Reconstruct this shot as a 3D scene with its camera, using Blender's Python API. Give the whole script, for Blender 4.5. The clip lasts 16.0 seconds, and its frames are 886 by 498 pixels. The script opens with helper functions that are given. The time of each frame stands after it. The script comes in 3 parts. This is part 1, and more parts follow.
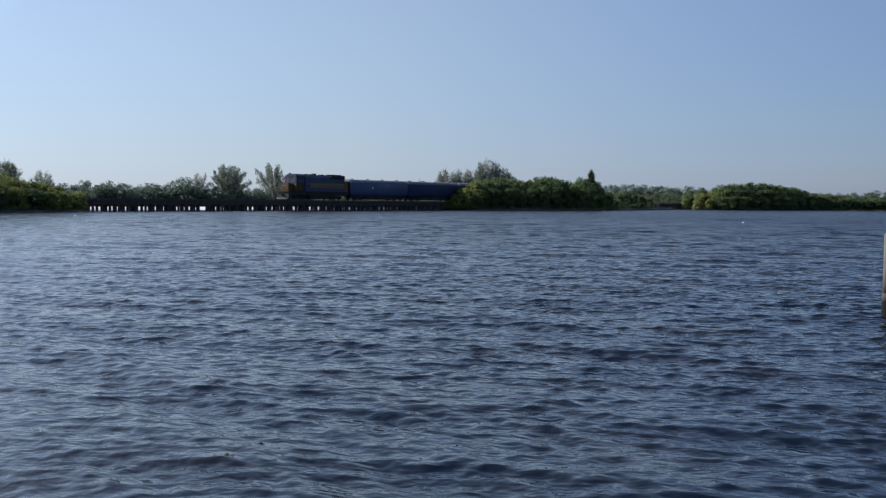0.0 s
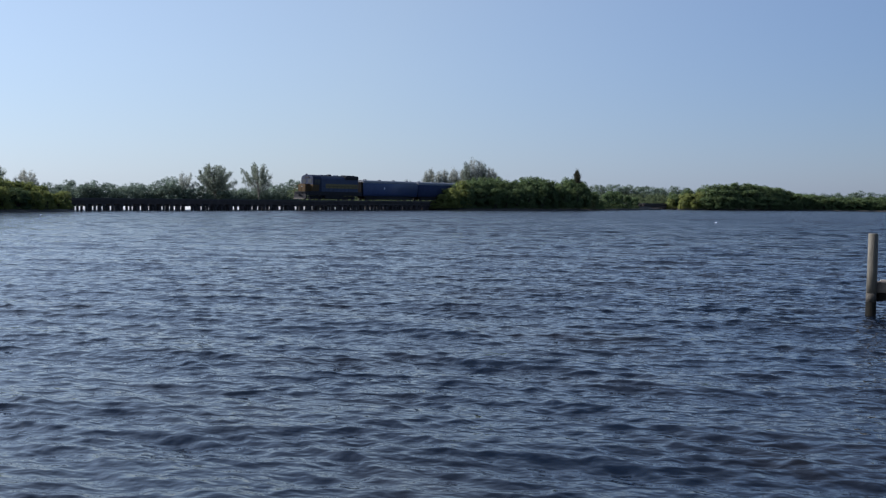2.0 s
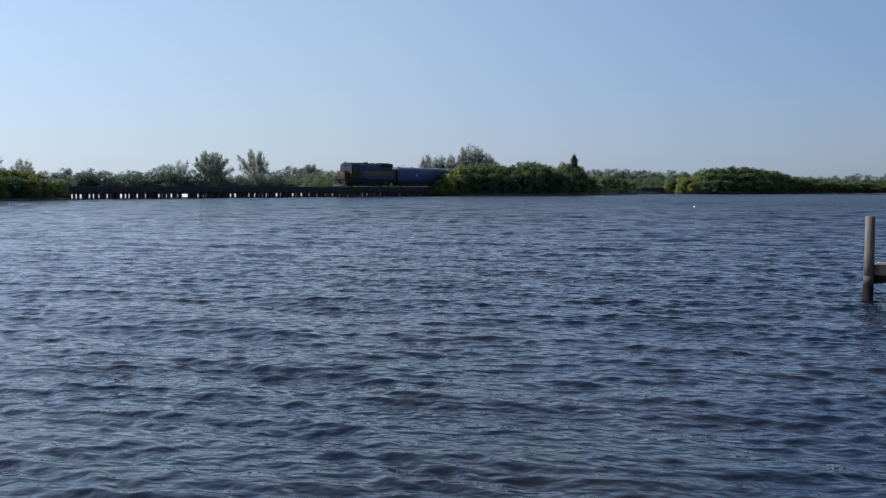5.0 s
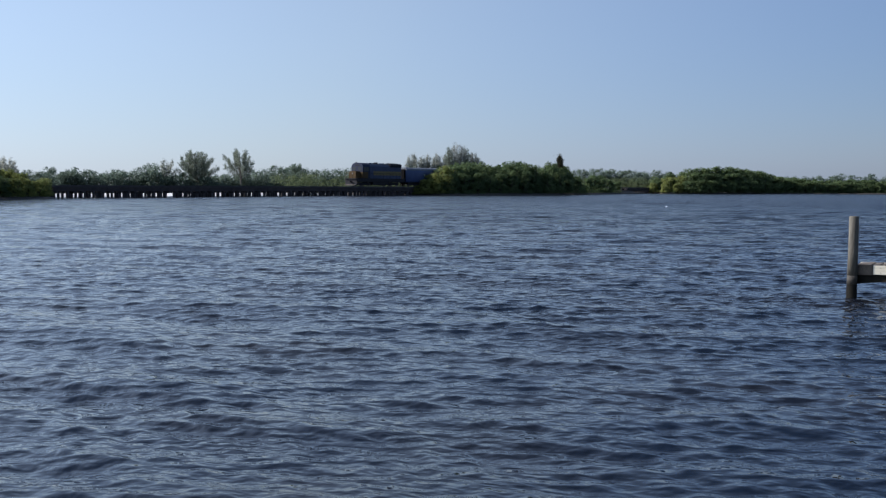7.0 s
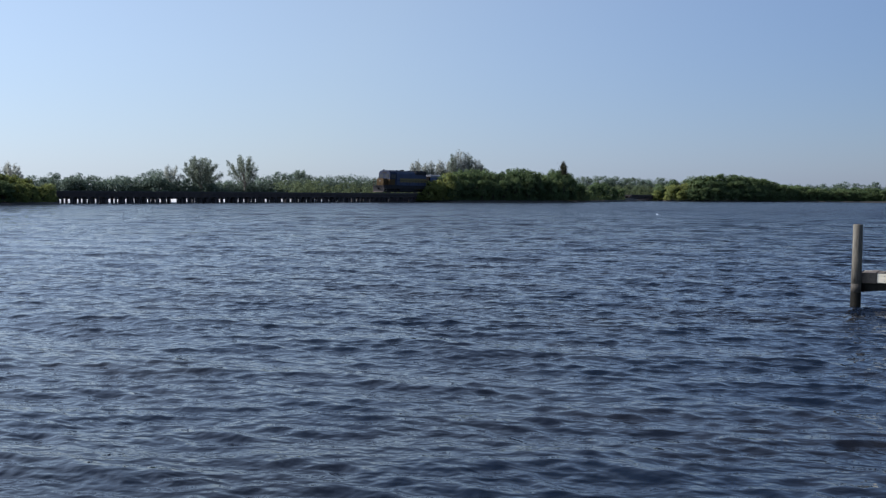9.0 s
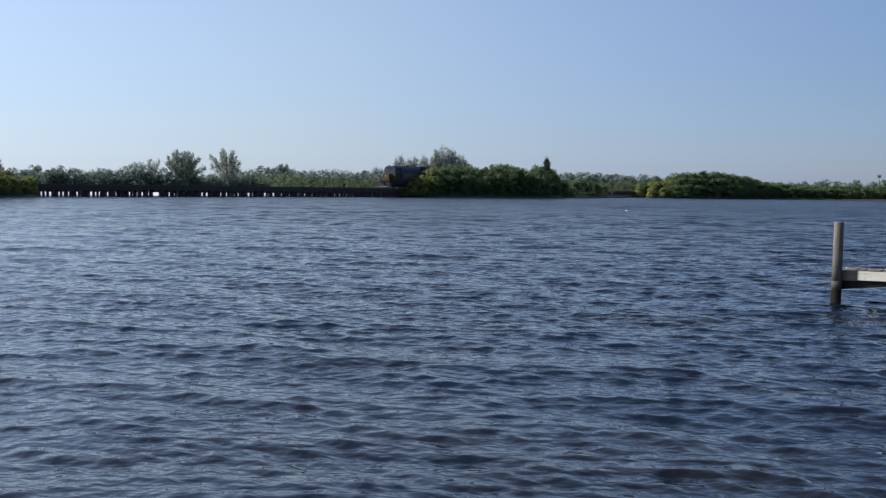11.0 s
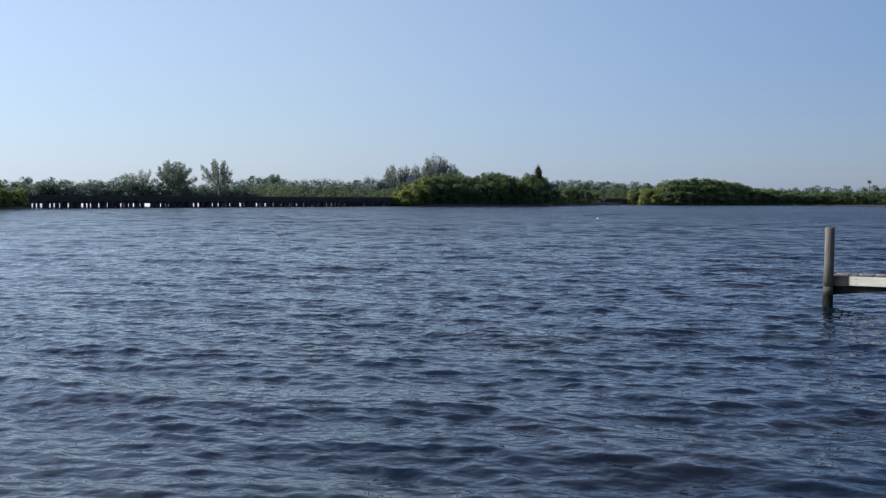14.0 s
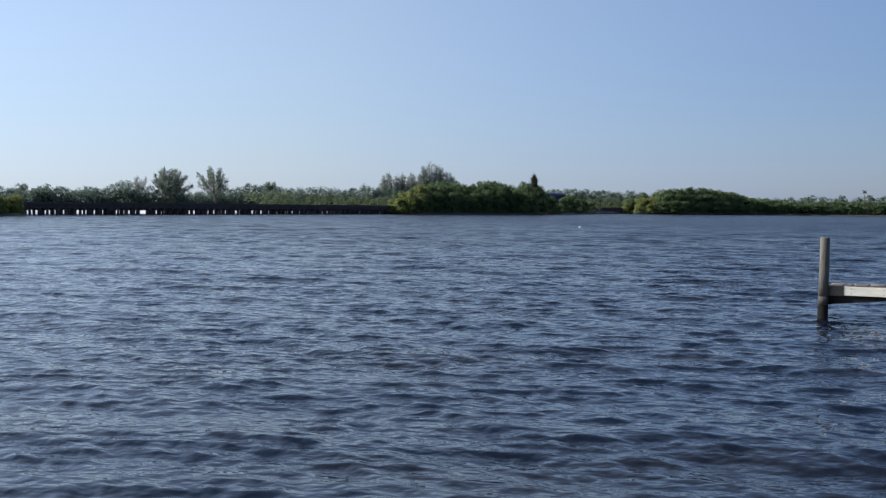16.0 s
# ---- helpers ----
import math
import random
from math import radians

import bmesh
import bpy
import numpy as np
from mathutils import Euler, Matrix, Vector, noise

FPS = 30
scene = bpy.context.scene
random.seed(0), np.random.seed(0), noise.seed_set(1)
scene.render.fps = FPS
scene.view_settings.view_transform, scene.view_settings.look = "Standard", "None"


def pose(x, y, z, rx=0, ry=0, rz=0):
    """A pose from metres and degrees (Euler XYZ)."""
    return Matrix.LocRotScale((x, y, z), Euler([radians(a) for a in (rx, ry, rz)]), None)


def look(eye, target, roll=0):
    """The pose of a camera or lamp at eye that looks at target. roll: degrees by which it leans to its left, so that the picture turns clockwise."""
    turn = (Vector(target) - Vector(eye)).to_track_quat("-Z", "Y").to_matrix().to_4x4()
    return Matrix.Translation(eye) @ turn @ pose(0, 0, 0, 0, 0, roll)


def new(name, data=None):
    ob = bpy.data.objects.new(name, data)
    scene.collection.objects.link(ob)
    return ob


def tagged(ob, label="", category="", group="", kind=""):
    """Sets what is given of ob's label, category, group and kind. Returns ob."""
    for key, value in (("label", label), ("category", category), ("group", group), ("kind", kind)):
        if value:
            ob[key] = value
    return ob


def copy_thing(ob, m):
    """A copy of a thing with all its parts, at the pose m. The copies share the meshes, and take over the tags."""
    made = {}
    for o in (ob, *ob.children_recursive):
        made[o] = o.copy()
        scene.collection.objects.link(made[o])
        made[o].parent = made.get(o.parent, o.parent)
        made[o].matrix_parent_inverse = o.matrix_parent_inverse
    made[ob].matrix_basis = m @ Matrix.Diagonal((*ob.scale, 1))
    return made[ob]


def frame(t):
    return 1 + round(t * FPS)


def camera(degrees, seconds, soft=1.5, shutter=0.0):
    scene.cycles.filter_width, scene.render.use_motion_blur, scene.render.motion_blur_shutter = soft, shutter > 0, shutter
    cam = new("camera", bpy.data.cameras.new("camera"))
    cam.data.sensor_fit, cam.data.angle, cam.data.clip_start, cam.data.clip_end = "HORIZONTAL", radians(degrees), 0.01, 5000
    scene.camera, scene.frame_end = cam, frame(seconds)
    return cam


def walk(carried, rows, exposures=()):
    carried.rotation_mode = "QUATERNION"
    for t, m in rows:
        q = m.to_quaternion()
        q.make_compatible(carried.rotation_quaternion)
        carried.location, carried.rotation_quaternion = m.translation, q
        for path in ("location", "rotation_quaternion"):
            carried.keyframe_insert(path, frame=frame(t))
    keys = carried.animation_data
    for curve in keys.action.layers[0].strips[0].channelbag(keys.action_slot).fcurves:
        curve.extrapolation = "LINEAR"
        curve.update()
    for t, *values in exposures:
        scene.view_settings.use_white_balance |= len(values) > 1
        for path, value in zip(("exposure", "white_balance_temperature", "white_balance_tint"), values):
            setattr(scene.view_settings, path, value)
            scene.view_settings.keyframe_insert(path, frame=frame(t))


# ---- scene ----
# Camera: hand-held on the shore, it only turns. Rows: seconds, yaw, pitch, roll.
cam = camera(44.0, 16.0, soft=1.3)
EYE = 2.15
TURNS = [
    (0, 2.955, -2.530, -0.557),
    (0.5, 2.390, -2.764, -0.682),
    (1, 2.135, -2.920, -0.434),
    (1.5, 2.202, -2.874, -0.525),
    (2, 2.227, -2.529, -0.614),
    (2.5, 1.865, -2.565, -0.543),
    (3, 1.271, -2.737, -0.455),
    (3.5, 2.106, -3.096, -0.126),
    (4, 2.175, -3.283, -0.171),
    (4.2, 2.310, -3.300, -0.170),
    (6.3, 1.385, -3.150, -0.200),
    (6.5, 1.334, -3.132, -0.188),
    (7, 1.336, -3.294, -0.289),
    (7.5, 1.297, -3.232, -0.276),
    (8, 1.424, -3.081, -0.483),
    (8.5, 1.500, -2.979, -0.272),
    (9, 1.526, -2.943, -0.473),
    (9.5, 1.364, -3.141, -0.421),
    (10, 1.040, -3.270, -0.842),
    (10.2, 0.945, -3.345, -0.860),
    (12.3, 0.440, -2.850, -0.860),
    (12.5, 0.414, -2.882, -0.834),
    (13, 0.379, -3.002, -0.527),
    (13.5, 0.319, -2.905, -0.362),
    (14, 0.229, -2.725, -0.404),
    (14.5, 0.142, -2.706, -0.828),
    (15, 0.142, -2.661, -0.503),
    (15.5, 0.090, -2.561, -0.384),
    (16, 0.012, -2.288, -0.649),
]
walk(cam, [(t, pose(0, 0, EYE, 90 + pitch, roll, yaw)) for t, yaw, pitch, roll in TURNS], [(0, 0.34, 5700, 14), (1, 0.42, 5700, 14), (9, 0.46, 5700, 14), (13, 0.52, 5700, 14), (16, 0.52, 5700, 14)])

# ---- world and sun ----
SUN_AZ, SUN_EL = -84.0, 32.0      # degrees to the right of +y, and above the horizon
world = bpy.data.worlds.new("world")
scene.world = world
world.use_nodes = True
wn, wl = world.node_tree.nodes, world.node_tree.links
sky = wn.new("ShaderNodeTexSky")
sky.sky_type, sky.sun_disc = "NISHITA", False
sky.sun_elevation, sky.sun_rotation = radians(SUN_EL), radians(SUN_AZ)
sky.air_density, sky.dust_density, sky.ozone_density = 1.0, 0.5, 2.6
a, e = radians(SUN_AZ), radians(SUN_EL)
SUN_DIR = Vector((math.sin(a) * math.cos(e), math.cos(a) * math.cos(e), math.sin(e)))
haze = wn.new("ShaderNodeMix")           # thin haze over the whole sky, brighter round the sun
haze.data_type = "RGBA"
rise, thick = wn.new("ShaderNodeSeparateXYZ"), wn.new("ShaderNodeMapRange")      # thinner high up
for k, v in enumerate((0.12, 0.8, 0.48, 0.12)):
    thick.inputs[k + 1].default_value = v
towards, side, glow = wn.new("ShaderNodeTexCoord"), wn.new("ShaderNodeVectorMath"), wn.new("ShaderNodeMapRange")
side.operation = "DOT_PRODUCT"
side.inputs[1].default_value = SUN_DIR
wl.new(towards.outputs["Generated"], side.inputs[0])
wl.new(towards.outputs["Generated"], rise.inputs[0])
wl.new(rise.outputs["Z"], thick.inputs[0])
wl.new(thick.outputs[0], haze.inputs[0])
wl.new(side.outputs["Value"], glow.inputs[0])
for k, v in enumerate((-0.35, 1.07, 0.43, 3.2)):
    glow.inputs[k + 1].default_value = v
tint = wn.new("ShaderNodeVectorMath")
tint.operation = "SCALE"
warm, hue = wn.new("ShaderNodeMapRange"), wn.new("ShaderNodeMix")
hue.data_type = "RGBA"
hue.inputs[6].default_value, hue.inputs[7].default_value = (2.95, 4.2, 6.9, 1), (4.28, 4.95, 5.58, 1)
for k, v in enumerate((-0.26, 0.24, 0.0, 1.0)):
    warm.inputs[k + 1].default_value = v
wl.new(side.outputs["Value"], warm.inputs[0])
wl.new(warm.outputs[0], hue.inputs[0])
wl.new(hue.outputs[2], tint.inputs[0])
aureole, lit = wn.new("ShaderNodeMapRange"), wn.new("ShaderNodeMath")       # the bright sky round the sun itself
for k, v in enumerate((0.50, 1.0, 1.0, 3.2)):
    aureole.inputs[k + 1].default_value = v
lit.operation = "MULTIPLY"
wl.new(side.outputs["Value"], aureole.inputs[0])
wl.new(glow.outputs[0], lit.inputs[0])
wl.new(aureole.outputs[0], lit.inputs[1])
wl.new(lit.outputs[0], tint.inputs["Scale"])
wl.new(tint.outputs[0], haze.inputs[7])
wl.new(sky.outputs[0], haze.inputs[6])
wl.new(haze.outputs[2], wn["Background"].inputs[0])
wn["Background"].inputs[1].default_value = 0.068
sun = new("sun", bpy.data.lights.new("sun", "SUN"))
sun.data.energy, sun.data.angle, sun.data.color = 5.0, radians(0.5), (1.0, 0.9, 0.76)
sun.matrix_world = look(tuple(SUN_DIR * 300), (0, 0, 0))

# ---- materials ----
def nodes_of(name):
    m = bpy.data.materials.new(name)
    m.use_nodes = True
    return m, m.node_tree.nodes, m.node_tree.links, m.node_tree.nodes["Principled BSDF"]


def ramp(n, l, fac, stops):
    r = n.new("ShaderNodeValToRGB")
    els = r.color_ramp.elements
    while len(els) < len(stops):
        els.new(0.5)
    for el, (p, c) in zip(els, stops):
        el.position, el.color = p, (*c, 1)
    l.new(fac, r.inputs[0])
    return r.outputs[0]


def tex(n, l, scale, detail=4.0, stretch=(1, 1, 1), rough=0.55):
    co = n.new("ShaderNodeTexCoord")
    mp = n.new("ShaderNodeMapping")
    mp.inputs["Scale"].default_value = stretch
    t = n.new("ShaderNodeTexNoise")
    t.inputs["Scale"].default_value, t.inputs["Detail"].default_value, t.inputs["Roughness"].default_value = scale, detail, rough
    l.new(co.outputs["Object"], mp.inputs[0])
    l.new(mp.outputs[0], t.inputs["Vector"])
    return t.outputs["Fac"]


def bump(n, l, height, strength, distance, base=None):
    b = n.new("ShaderNodeBump")
    b.inputs["Strength"].default_value, b.inputs["Distance"].default_value = strength, distance
    b.inputs["Filter Width"].default_value = 0.02
    l.new(height, b.inputs["Height"])
    if base is not None:
        l.new(base, b.inputs["Normal"])
    return b.outputs[0]


def surface(name, dark, light, scale=3.0, rough=0.7, metal=0.0, stretch=(1, 1, 1), relief=0.02, strength=0.4, spec=0.5):
    """A weathered surface: two scales of noise between two colours, with fine relief."""
    m, n, l, p = nodes_of(name)
    big, fine = tex(n, l, scale, 3, stretch), tex(n, l, scale * 9, 5, stretch)
    mix = n.new("ShaderNodeMath")
    mix.operation = "MULTIPLY_ADD"
    mix.inputs[1].default_value, mix.inputs[2].default_value = 0.45, 0.0
    l.new(fine, mix.inputs[0])
    add = n.new("ShaderNodeMath")
    add.operation = "MULTIPLY_ADD"
    add.inputs[1].default_value = 0.55
    l.new(big, add.inputs[0])
    l.new(mix.outputs[0], add.inputs[2])
    l.new(ramp(n, l, add.outputs[0], [(0.3, dark), (0.7, light)]), p.inputs["Base Color"])
    p.inputs["Roughness"].default_value, p.inputs["Metallic"].default_value = rough, metal
    p.inputs["Specular IOR Level"].default_value = spec
    l.new(bump(n, l, fine, strength, relief), p.inputs["Normal"])
    return m


def foliage(name, dark, light, glow=0.45):
    """Leaves: tones that drift over the crown, from leaf to leaf and from tree to tree, some light let through."""
    m, n, l, p = nodes_of(name)
    geo = n.new("ShaderNodeNewGeometry")
    info = n.new("ShaderNodeObjectInfo")
    total = None
    for source, share in ((geo.outputs["Random Per Island"], 0.3), (info.outputs["Random"], 0.3), (tex(n, l, 0.55, 3), 0.4)):
        add = n.new("ShaderNodeMath")
        add.operation = "MULTIPLY_ADD"
        add.inputs[1].default_value, add.inputs[2].default_value = share, 0.0
        l.new(source, add.inputs[0])
        if total is not None:
            l.new(total, add.inputs[2])
        total = add.outputs[0]
    col = ramp(n, l, total, [(0.15, dark), (0.85, light)])
    l.new(col, p.inputs["Base Color"])
    p.inputs["Roughness"].default_value = 0.75
    p.inputs["Specular IOR Level"].default_value = 0.08
    tr = n.new("ShaderNodeBsdfTranslucent")
    l.new(col, tr.inputs[0])
    ms = n.new("ShaderNodeMixShader")
    ms.inputs[0].default_value = glow
    l.new(p.outputs[0], ms.inputs[1])
    l.new(tr.outputs[0], ms.inputs[2])
    l.new(ms.outputs[0], n["Material Output"].inputs[0])
    return m


def water_material():
    m, n, l, p = nodes_of("water")
    col = ramp(n, l, tex(n, l, 0.3, 2), [(0.46, (0.0032, 0.0066, 0.0145)), (0.72, (0.0075, 0.0074, 0.0088))])     # tea-coloured water
    l.new(col, p.inputs["Base Color"])
    p.inputs["IOR"].default_value = 1.333
    co, head = n.new("ShaderNodeTexCoord"), n.new("ShaderNodeVectorRotate")
    head.rotation_type = "Z_AXIS"
    head.inputs["Angle"].default_value = radians(12)
    l.new(co.outputs["Object"], head.inputs["Vector"])
    sep, far_rough = n.new("ShaderNodeVectorMath"), n.new("ShaderNodeMapRange")   # the open bay is rougher than the lee
    sep.operation = "DOT_PRODUCT"
    sep.inputs[1].default_value = (0.9, 1.0, 0.0)
    l.new(n.new("ShaderNodeNewGeometry").outputs["Position"], sep.inputs[0])
    l.new(sep.outputs["Value"], far_rough.inputs[0])
    for k, v in enumerate((15.0, 110.0, 1.0, 4.6)):
        far_rough.inputs[k + 1].default_value = v
    blur = n.new("ShaderNodeMapRange")           # ripples too far off to be told apart
    for k, v in enumerate((30.0, 170.0, 0.02, 0.26)):
        blur.inputs[k + 1].default_value = v
    l.new(sep.outputs["Value"], blur.inputs[0])
    l.new(blur.outputs[0], p.inputs["Roughness"])
    gusts = ramp(n, l, tex(n, l, 0.22, 3, (0.2, 0.5, 1)), [(0.3, (0.6,) * 3), (0.7, (1.3,) * 3)])
    strong = n.new("ShaderNodeMath")
    strong.operation = "MULTIPLY"
    l.new(gusts, strong.inputs[0])
    l.new(far_rough.outputs[0], strong.inputs[1])
    last = None
    for scale, stretch, distance in ((3.8, 0.7, 0.040), (7.5, 0.75, 0.024), (13.0, 0.9, 0.006)):
        mp = n.new("ShaderNodeMapping")
        mp.inputs["Scale"].default_value = (stretch, 1, 1)
        t = n.new("ShaderNodeTexNoise")
        t.inputs["Scale"].default_value, t.inputs["Detail"].default_value = scale, 1.0
        l.new(head.outputs[0], mp.inputs[0])
        l.new(mp.outputs[0], t.inputs["Vector"])
        gust = n.new("ShaderNodeMath")
        gust.operation = "MULTIPLY"
        l.new(t.outputs["Fac"], gust.inputs[0])
        l.new(strong.outputs[0], gust.inputs[1])
        last = bump(n, l, gust.outputs[0], 1.0, distance, last)
    l.new(last, p.inputs["Normal"])
    return m


WATER = water_material()
FOAM = surface("white_foam", (0.62, 0.64, 0.66), (0.85, 0.86, 0.87), 9.0, 0.7)
MUD = surface("dark_mud", (0.018, 0.016, 0.013), (0.050, 0.044, 0.033), 0.6, 0.8)
GAP_PALE = surface("pale_gap_bank", (0.62, 0.60, 0.55), (0.80, 0.78, 0.73), 0.5, 0.9)
CREOSOTE = surface("creosoted_timber", (0.036, 0.031, 0.033), (0.084, 0.072, 0.070), 1.2, 0.8, stretch=(1, 1, 0.3))
STEEL = surface("worn_rail_steel", (0.06, 0.045, 0.035), (0.22, 0.19, 0.17), 2.0, 0.45, 0.7)
ROOT = surface("dark_bark", (0.024, 0.021, 0.017), (0.068, 0.059, 0.048), 2.5, 0.85)
BARK = surface("grey_bark", (0.07, 0.06, 0.05), (0.20, 0.18, 0.155), 2.5, 0.9)
LEAF_MANGROVE = foliage("mangrove_leaves", (0.074, 0.112, 0.052), (0.158, 0.206, 0.088), 0.55)
# Lighter yellow copy of the mangrove leaves, with sunlight put into the colour.
LEAF_SUNLIT = foliage("sunlit_tone_mangrove_leaves", (0.150, 0.178, 0.054), (0.275, 0.300, 0.102), 0.58)
LEAF_SCRUB = foliage("scrub_leaves", (0.080, 0.104, 0.052), (0.142, 0.170, 0.086), 0.5)
# Distance haze is put into these leaves as a paler, bluer green.
LEAF_HAZED = foliage("hazed_far_leaves", (0.122, 0.160, 0.124), (0.174, 0.218, 0.160), 0.62)
LEAF_DARK = foliage("dark_conifer_leaves", (0.045, 0.046, 0.030), (0.090, 0.086, 0.056), 0.3)
LEAF_PINE = foliage("casuarina_needles", (0.130, 0.158, 0.125), (0.225, 0.252, 0.195), 0.55)
LEAF_BARE = foliage("thin_grey_needles", (0.255, 0.272, 0.240), (0.375, 0.388, 0.34), 0.58)
POST_WOOD = surface("weathered_piling", (0.027, 0.023, 0.017), (0.175, 0.160, 0.125), 4.0, 0.85, stretch=(1, 1, 0.15), relief=0.01)
DAMP_WOOD = surface("damp_piling", (0.014, 0.012, 0.010), (0.080, 0.070, 0.054), 5.0, 0.85, stretch=(1, 1, 0.3), relief=0.01)
# Near-black for wet growth on the piling, and for shade under the dock.
WET_SHADED_WOOD = surface("wet_algae_and_shade_wood", (0.005, 0.005, 0.004), (0.020, 0.018, 0.014), 4.0, 0.9, stretch=(1, 1, 0.3), spec=0.15)
PALE_WOOD = surface("bleached_fascia_board", (0.46, 0.42, 0.32), (0.74, 0.69, 0.56), 2.5, 0.8, stretch=(0.2, 1, 1), relief=0.006)
PLANK_WOOD = surface("grey_brown_planks", (0.05, 0.040, 0.030), (0.17, 0.135, 0.10), 2.5, 0.85, stretch=(1, 0.2, 1), relief=0.008)
BLUE = surface("blue_paint", (0.032, 0.050, 0.122), (0.052, 0.078, 0.178), 0.7, 0.42, relief=0.004)
BLUE_DARK = surface("dark_blue_paint", (0.018, 0.027, 0.066), (0.030, 0.044, 0.104), 0.7, 0.65, relief=0.004, spec=0.25)
ROOF_GREY = surface("plain_grey_roof", (0.085, 0.095, 0.115), (0.16, 0.17, 0.19), 0.9, 0.75, relief=0.004)
LOCO_BLUE = surface("greyish_blue_paint", (0.056, 0.066, 0.105), (0.086, 0.100, 0.155), 0.7, 0.7, relief=0.004, spec=0.25)
CAB_BLUE = surface("muted_dark_blue_paint", (0.020, 0.025, 0.044), (0.038, 0.047, 0.080), 0.9, 0.75, relief=0.004, spec=0.15)
YELLOW = surface("yellow_stripe_paint", (0.13, 0.10, 0.036), (0.20, 0.15, 0.050), 1.5, 0.6, relief=0.003)
ORANGE = surface("orange_nose_paint", (0.062, 0.040, 0.018), (0.098, 0.062, 0.026), 1.5, 0.75, relief=0.003, spec=0.15)
BLACK = surface("grimy_black", (0.023, 0.023, 0.026), (0.050, 0.048, 0.050), 2.0, 0.9, spec=0.12)
# Black rubber; on end walls this colour carries the shade between the cars.
RUBBER_AND_SHADE = surface("rubber_and_gap_shade", (0.006, 0.006, 0.007), (0.016, 0.015, 0.015), 2.0, 0.95, spec=0.05)
PALE_METAL = surface("worn_grey_steel", (0.20, 0.195, 0.19), (0.33, 0.325, 0.31), 2.0, 0.5)
GLASS, _n, _l, _p = nodes_of("dark_window_glass")
_p.inputs["Base Color"].default_value, _p.inputs["Roughness"].default_value = (0.012, 0.014, 0.016, 1), 0.35


# ---- mesh helpers ----
def link_mesh(name, verts, faces, material, parent=None, label="", smooth=False):
    me = bpy.data.meshes.new(name)
    me.from_pydata([tuple(v) for v in verts], [], [tuple(f) for f in faces])
    me.materials.append(material)
    if smooth:
        me.shade_smooth()
    me.update()
    ob = new(name, me)
    ob.parent = parent
    return tagged(ob, label)


def part(name, bm, material, parent=None, label="", smooth=False):
    me = bpy.data.meshes.new(name)
    bm.to_mesh(me)
    bm.free()
    me.materials.append(material)
    if smooth:
        me.shade_smooth()
    ob = new(name, me)
    ob.parent = parent
    return tagged(ob, label)


def same(name, mesh, parent, m=Matrix()):
    """One more piece on a shared mesh."""
    ob = new(name, mesh)
    ob.parent = parent
    ob.matrix_basis = m
    return ob


def box(bm, lo, hi, bevel=0.0):
    lo, hi = Vector(lo), Vector(hi)
    vs = bmesh.ops.create_cube(bm, size=1.0)["verts"]
    for v in vs:
        v.co = Vector((a + (c + 0.5) * (b - a) for a, b, c in zip(lo, hi, v.co)))
    if bevel:
        bmesh.ops.bevel(bm, geom=list({ed for v in vs for ed in v.link_edges}), offset=bevel, segments=2, affect="EDGES")
    return bm


def tube(bm, points, radii, sides=8):
    """A tapered tube through points, with closed ends."""
    rings = []
    for i, (p, r) in enumerate(zip(points, radii)):
        p = Vector(p)
        q = Vector(points[min(i + 1, len(points) - 1)]) - Vector(points[max(i - 1, 0)])
        x = q.orthogonal().normalized()
        y = q.normalized().cross(x)
        rings.append([bm.verts.new(p + r * (math.cos(u) * x + math.sin(u) * y)) for u in (2 * math.pi * k / sides for k in range(sides))])
    for a, b in zip(rings, rings[1:]):
        d = min(range(sides), key=lambda k: (b[k].co - a[0].co).length)
        for k in range(sides):
            bm.faces.new((a[k], a[(k + 1) % sides], b[(k + 1 + d) % sides], b[(k + d) % sides]))
    bm.faces.new(rings[0][::-1])
    bm.faces.new(rings[-1])
    return bm


def prism(bm, outline, x0, x1):
    """An outline in y, z pushed from x0 to x1."""
    a = [bm.verts.new((x0, y, z)) for y, z in outline]
    b = [bm.verts.new((x1, y, z)) for y, z in outline]
    k = len(outline)
    for i in range(k):
        bm.faces.new((a[i], b[i], b[(i + 1) % k], a[(i + 1) % k]))
    bm.faces.new(a[::-1])
    bm.faces.new(b)
    bmesh.ops.recalc_face_normals(bm, faces=bm.faces)
    return bm


def empty(name, m, label, category, group="", kind=""):
    ob = new(name)
    ob.matrix_basis = m
    return tagged(ob, label, category, group, kind)


# ---- water ----
SEA_SPEED = Vector((-0.80, -0.62, 0.0))


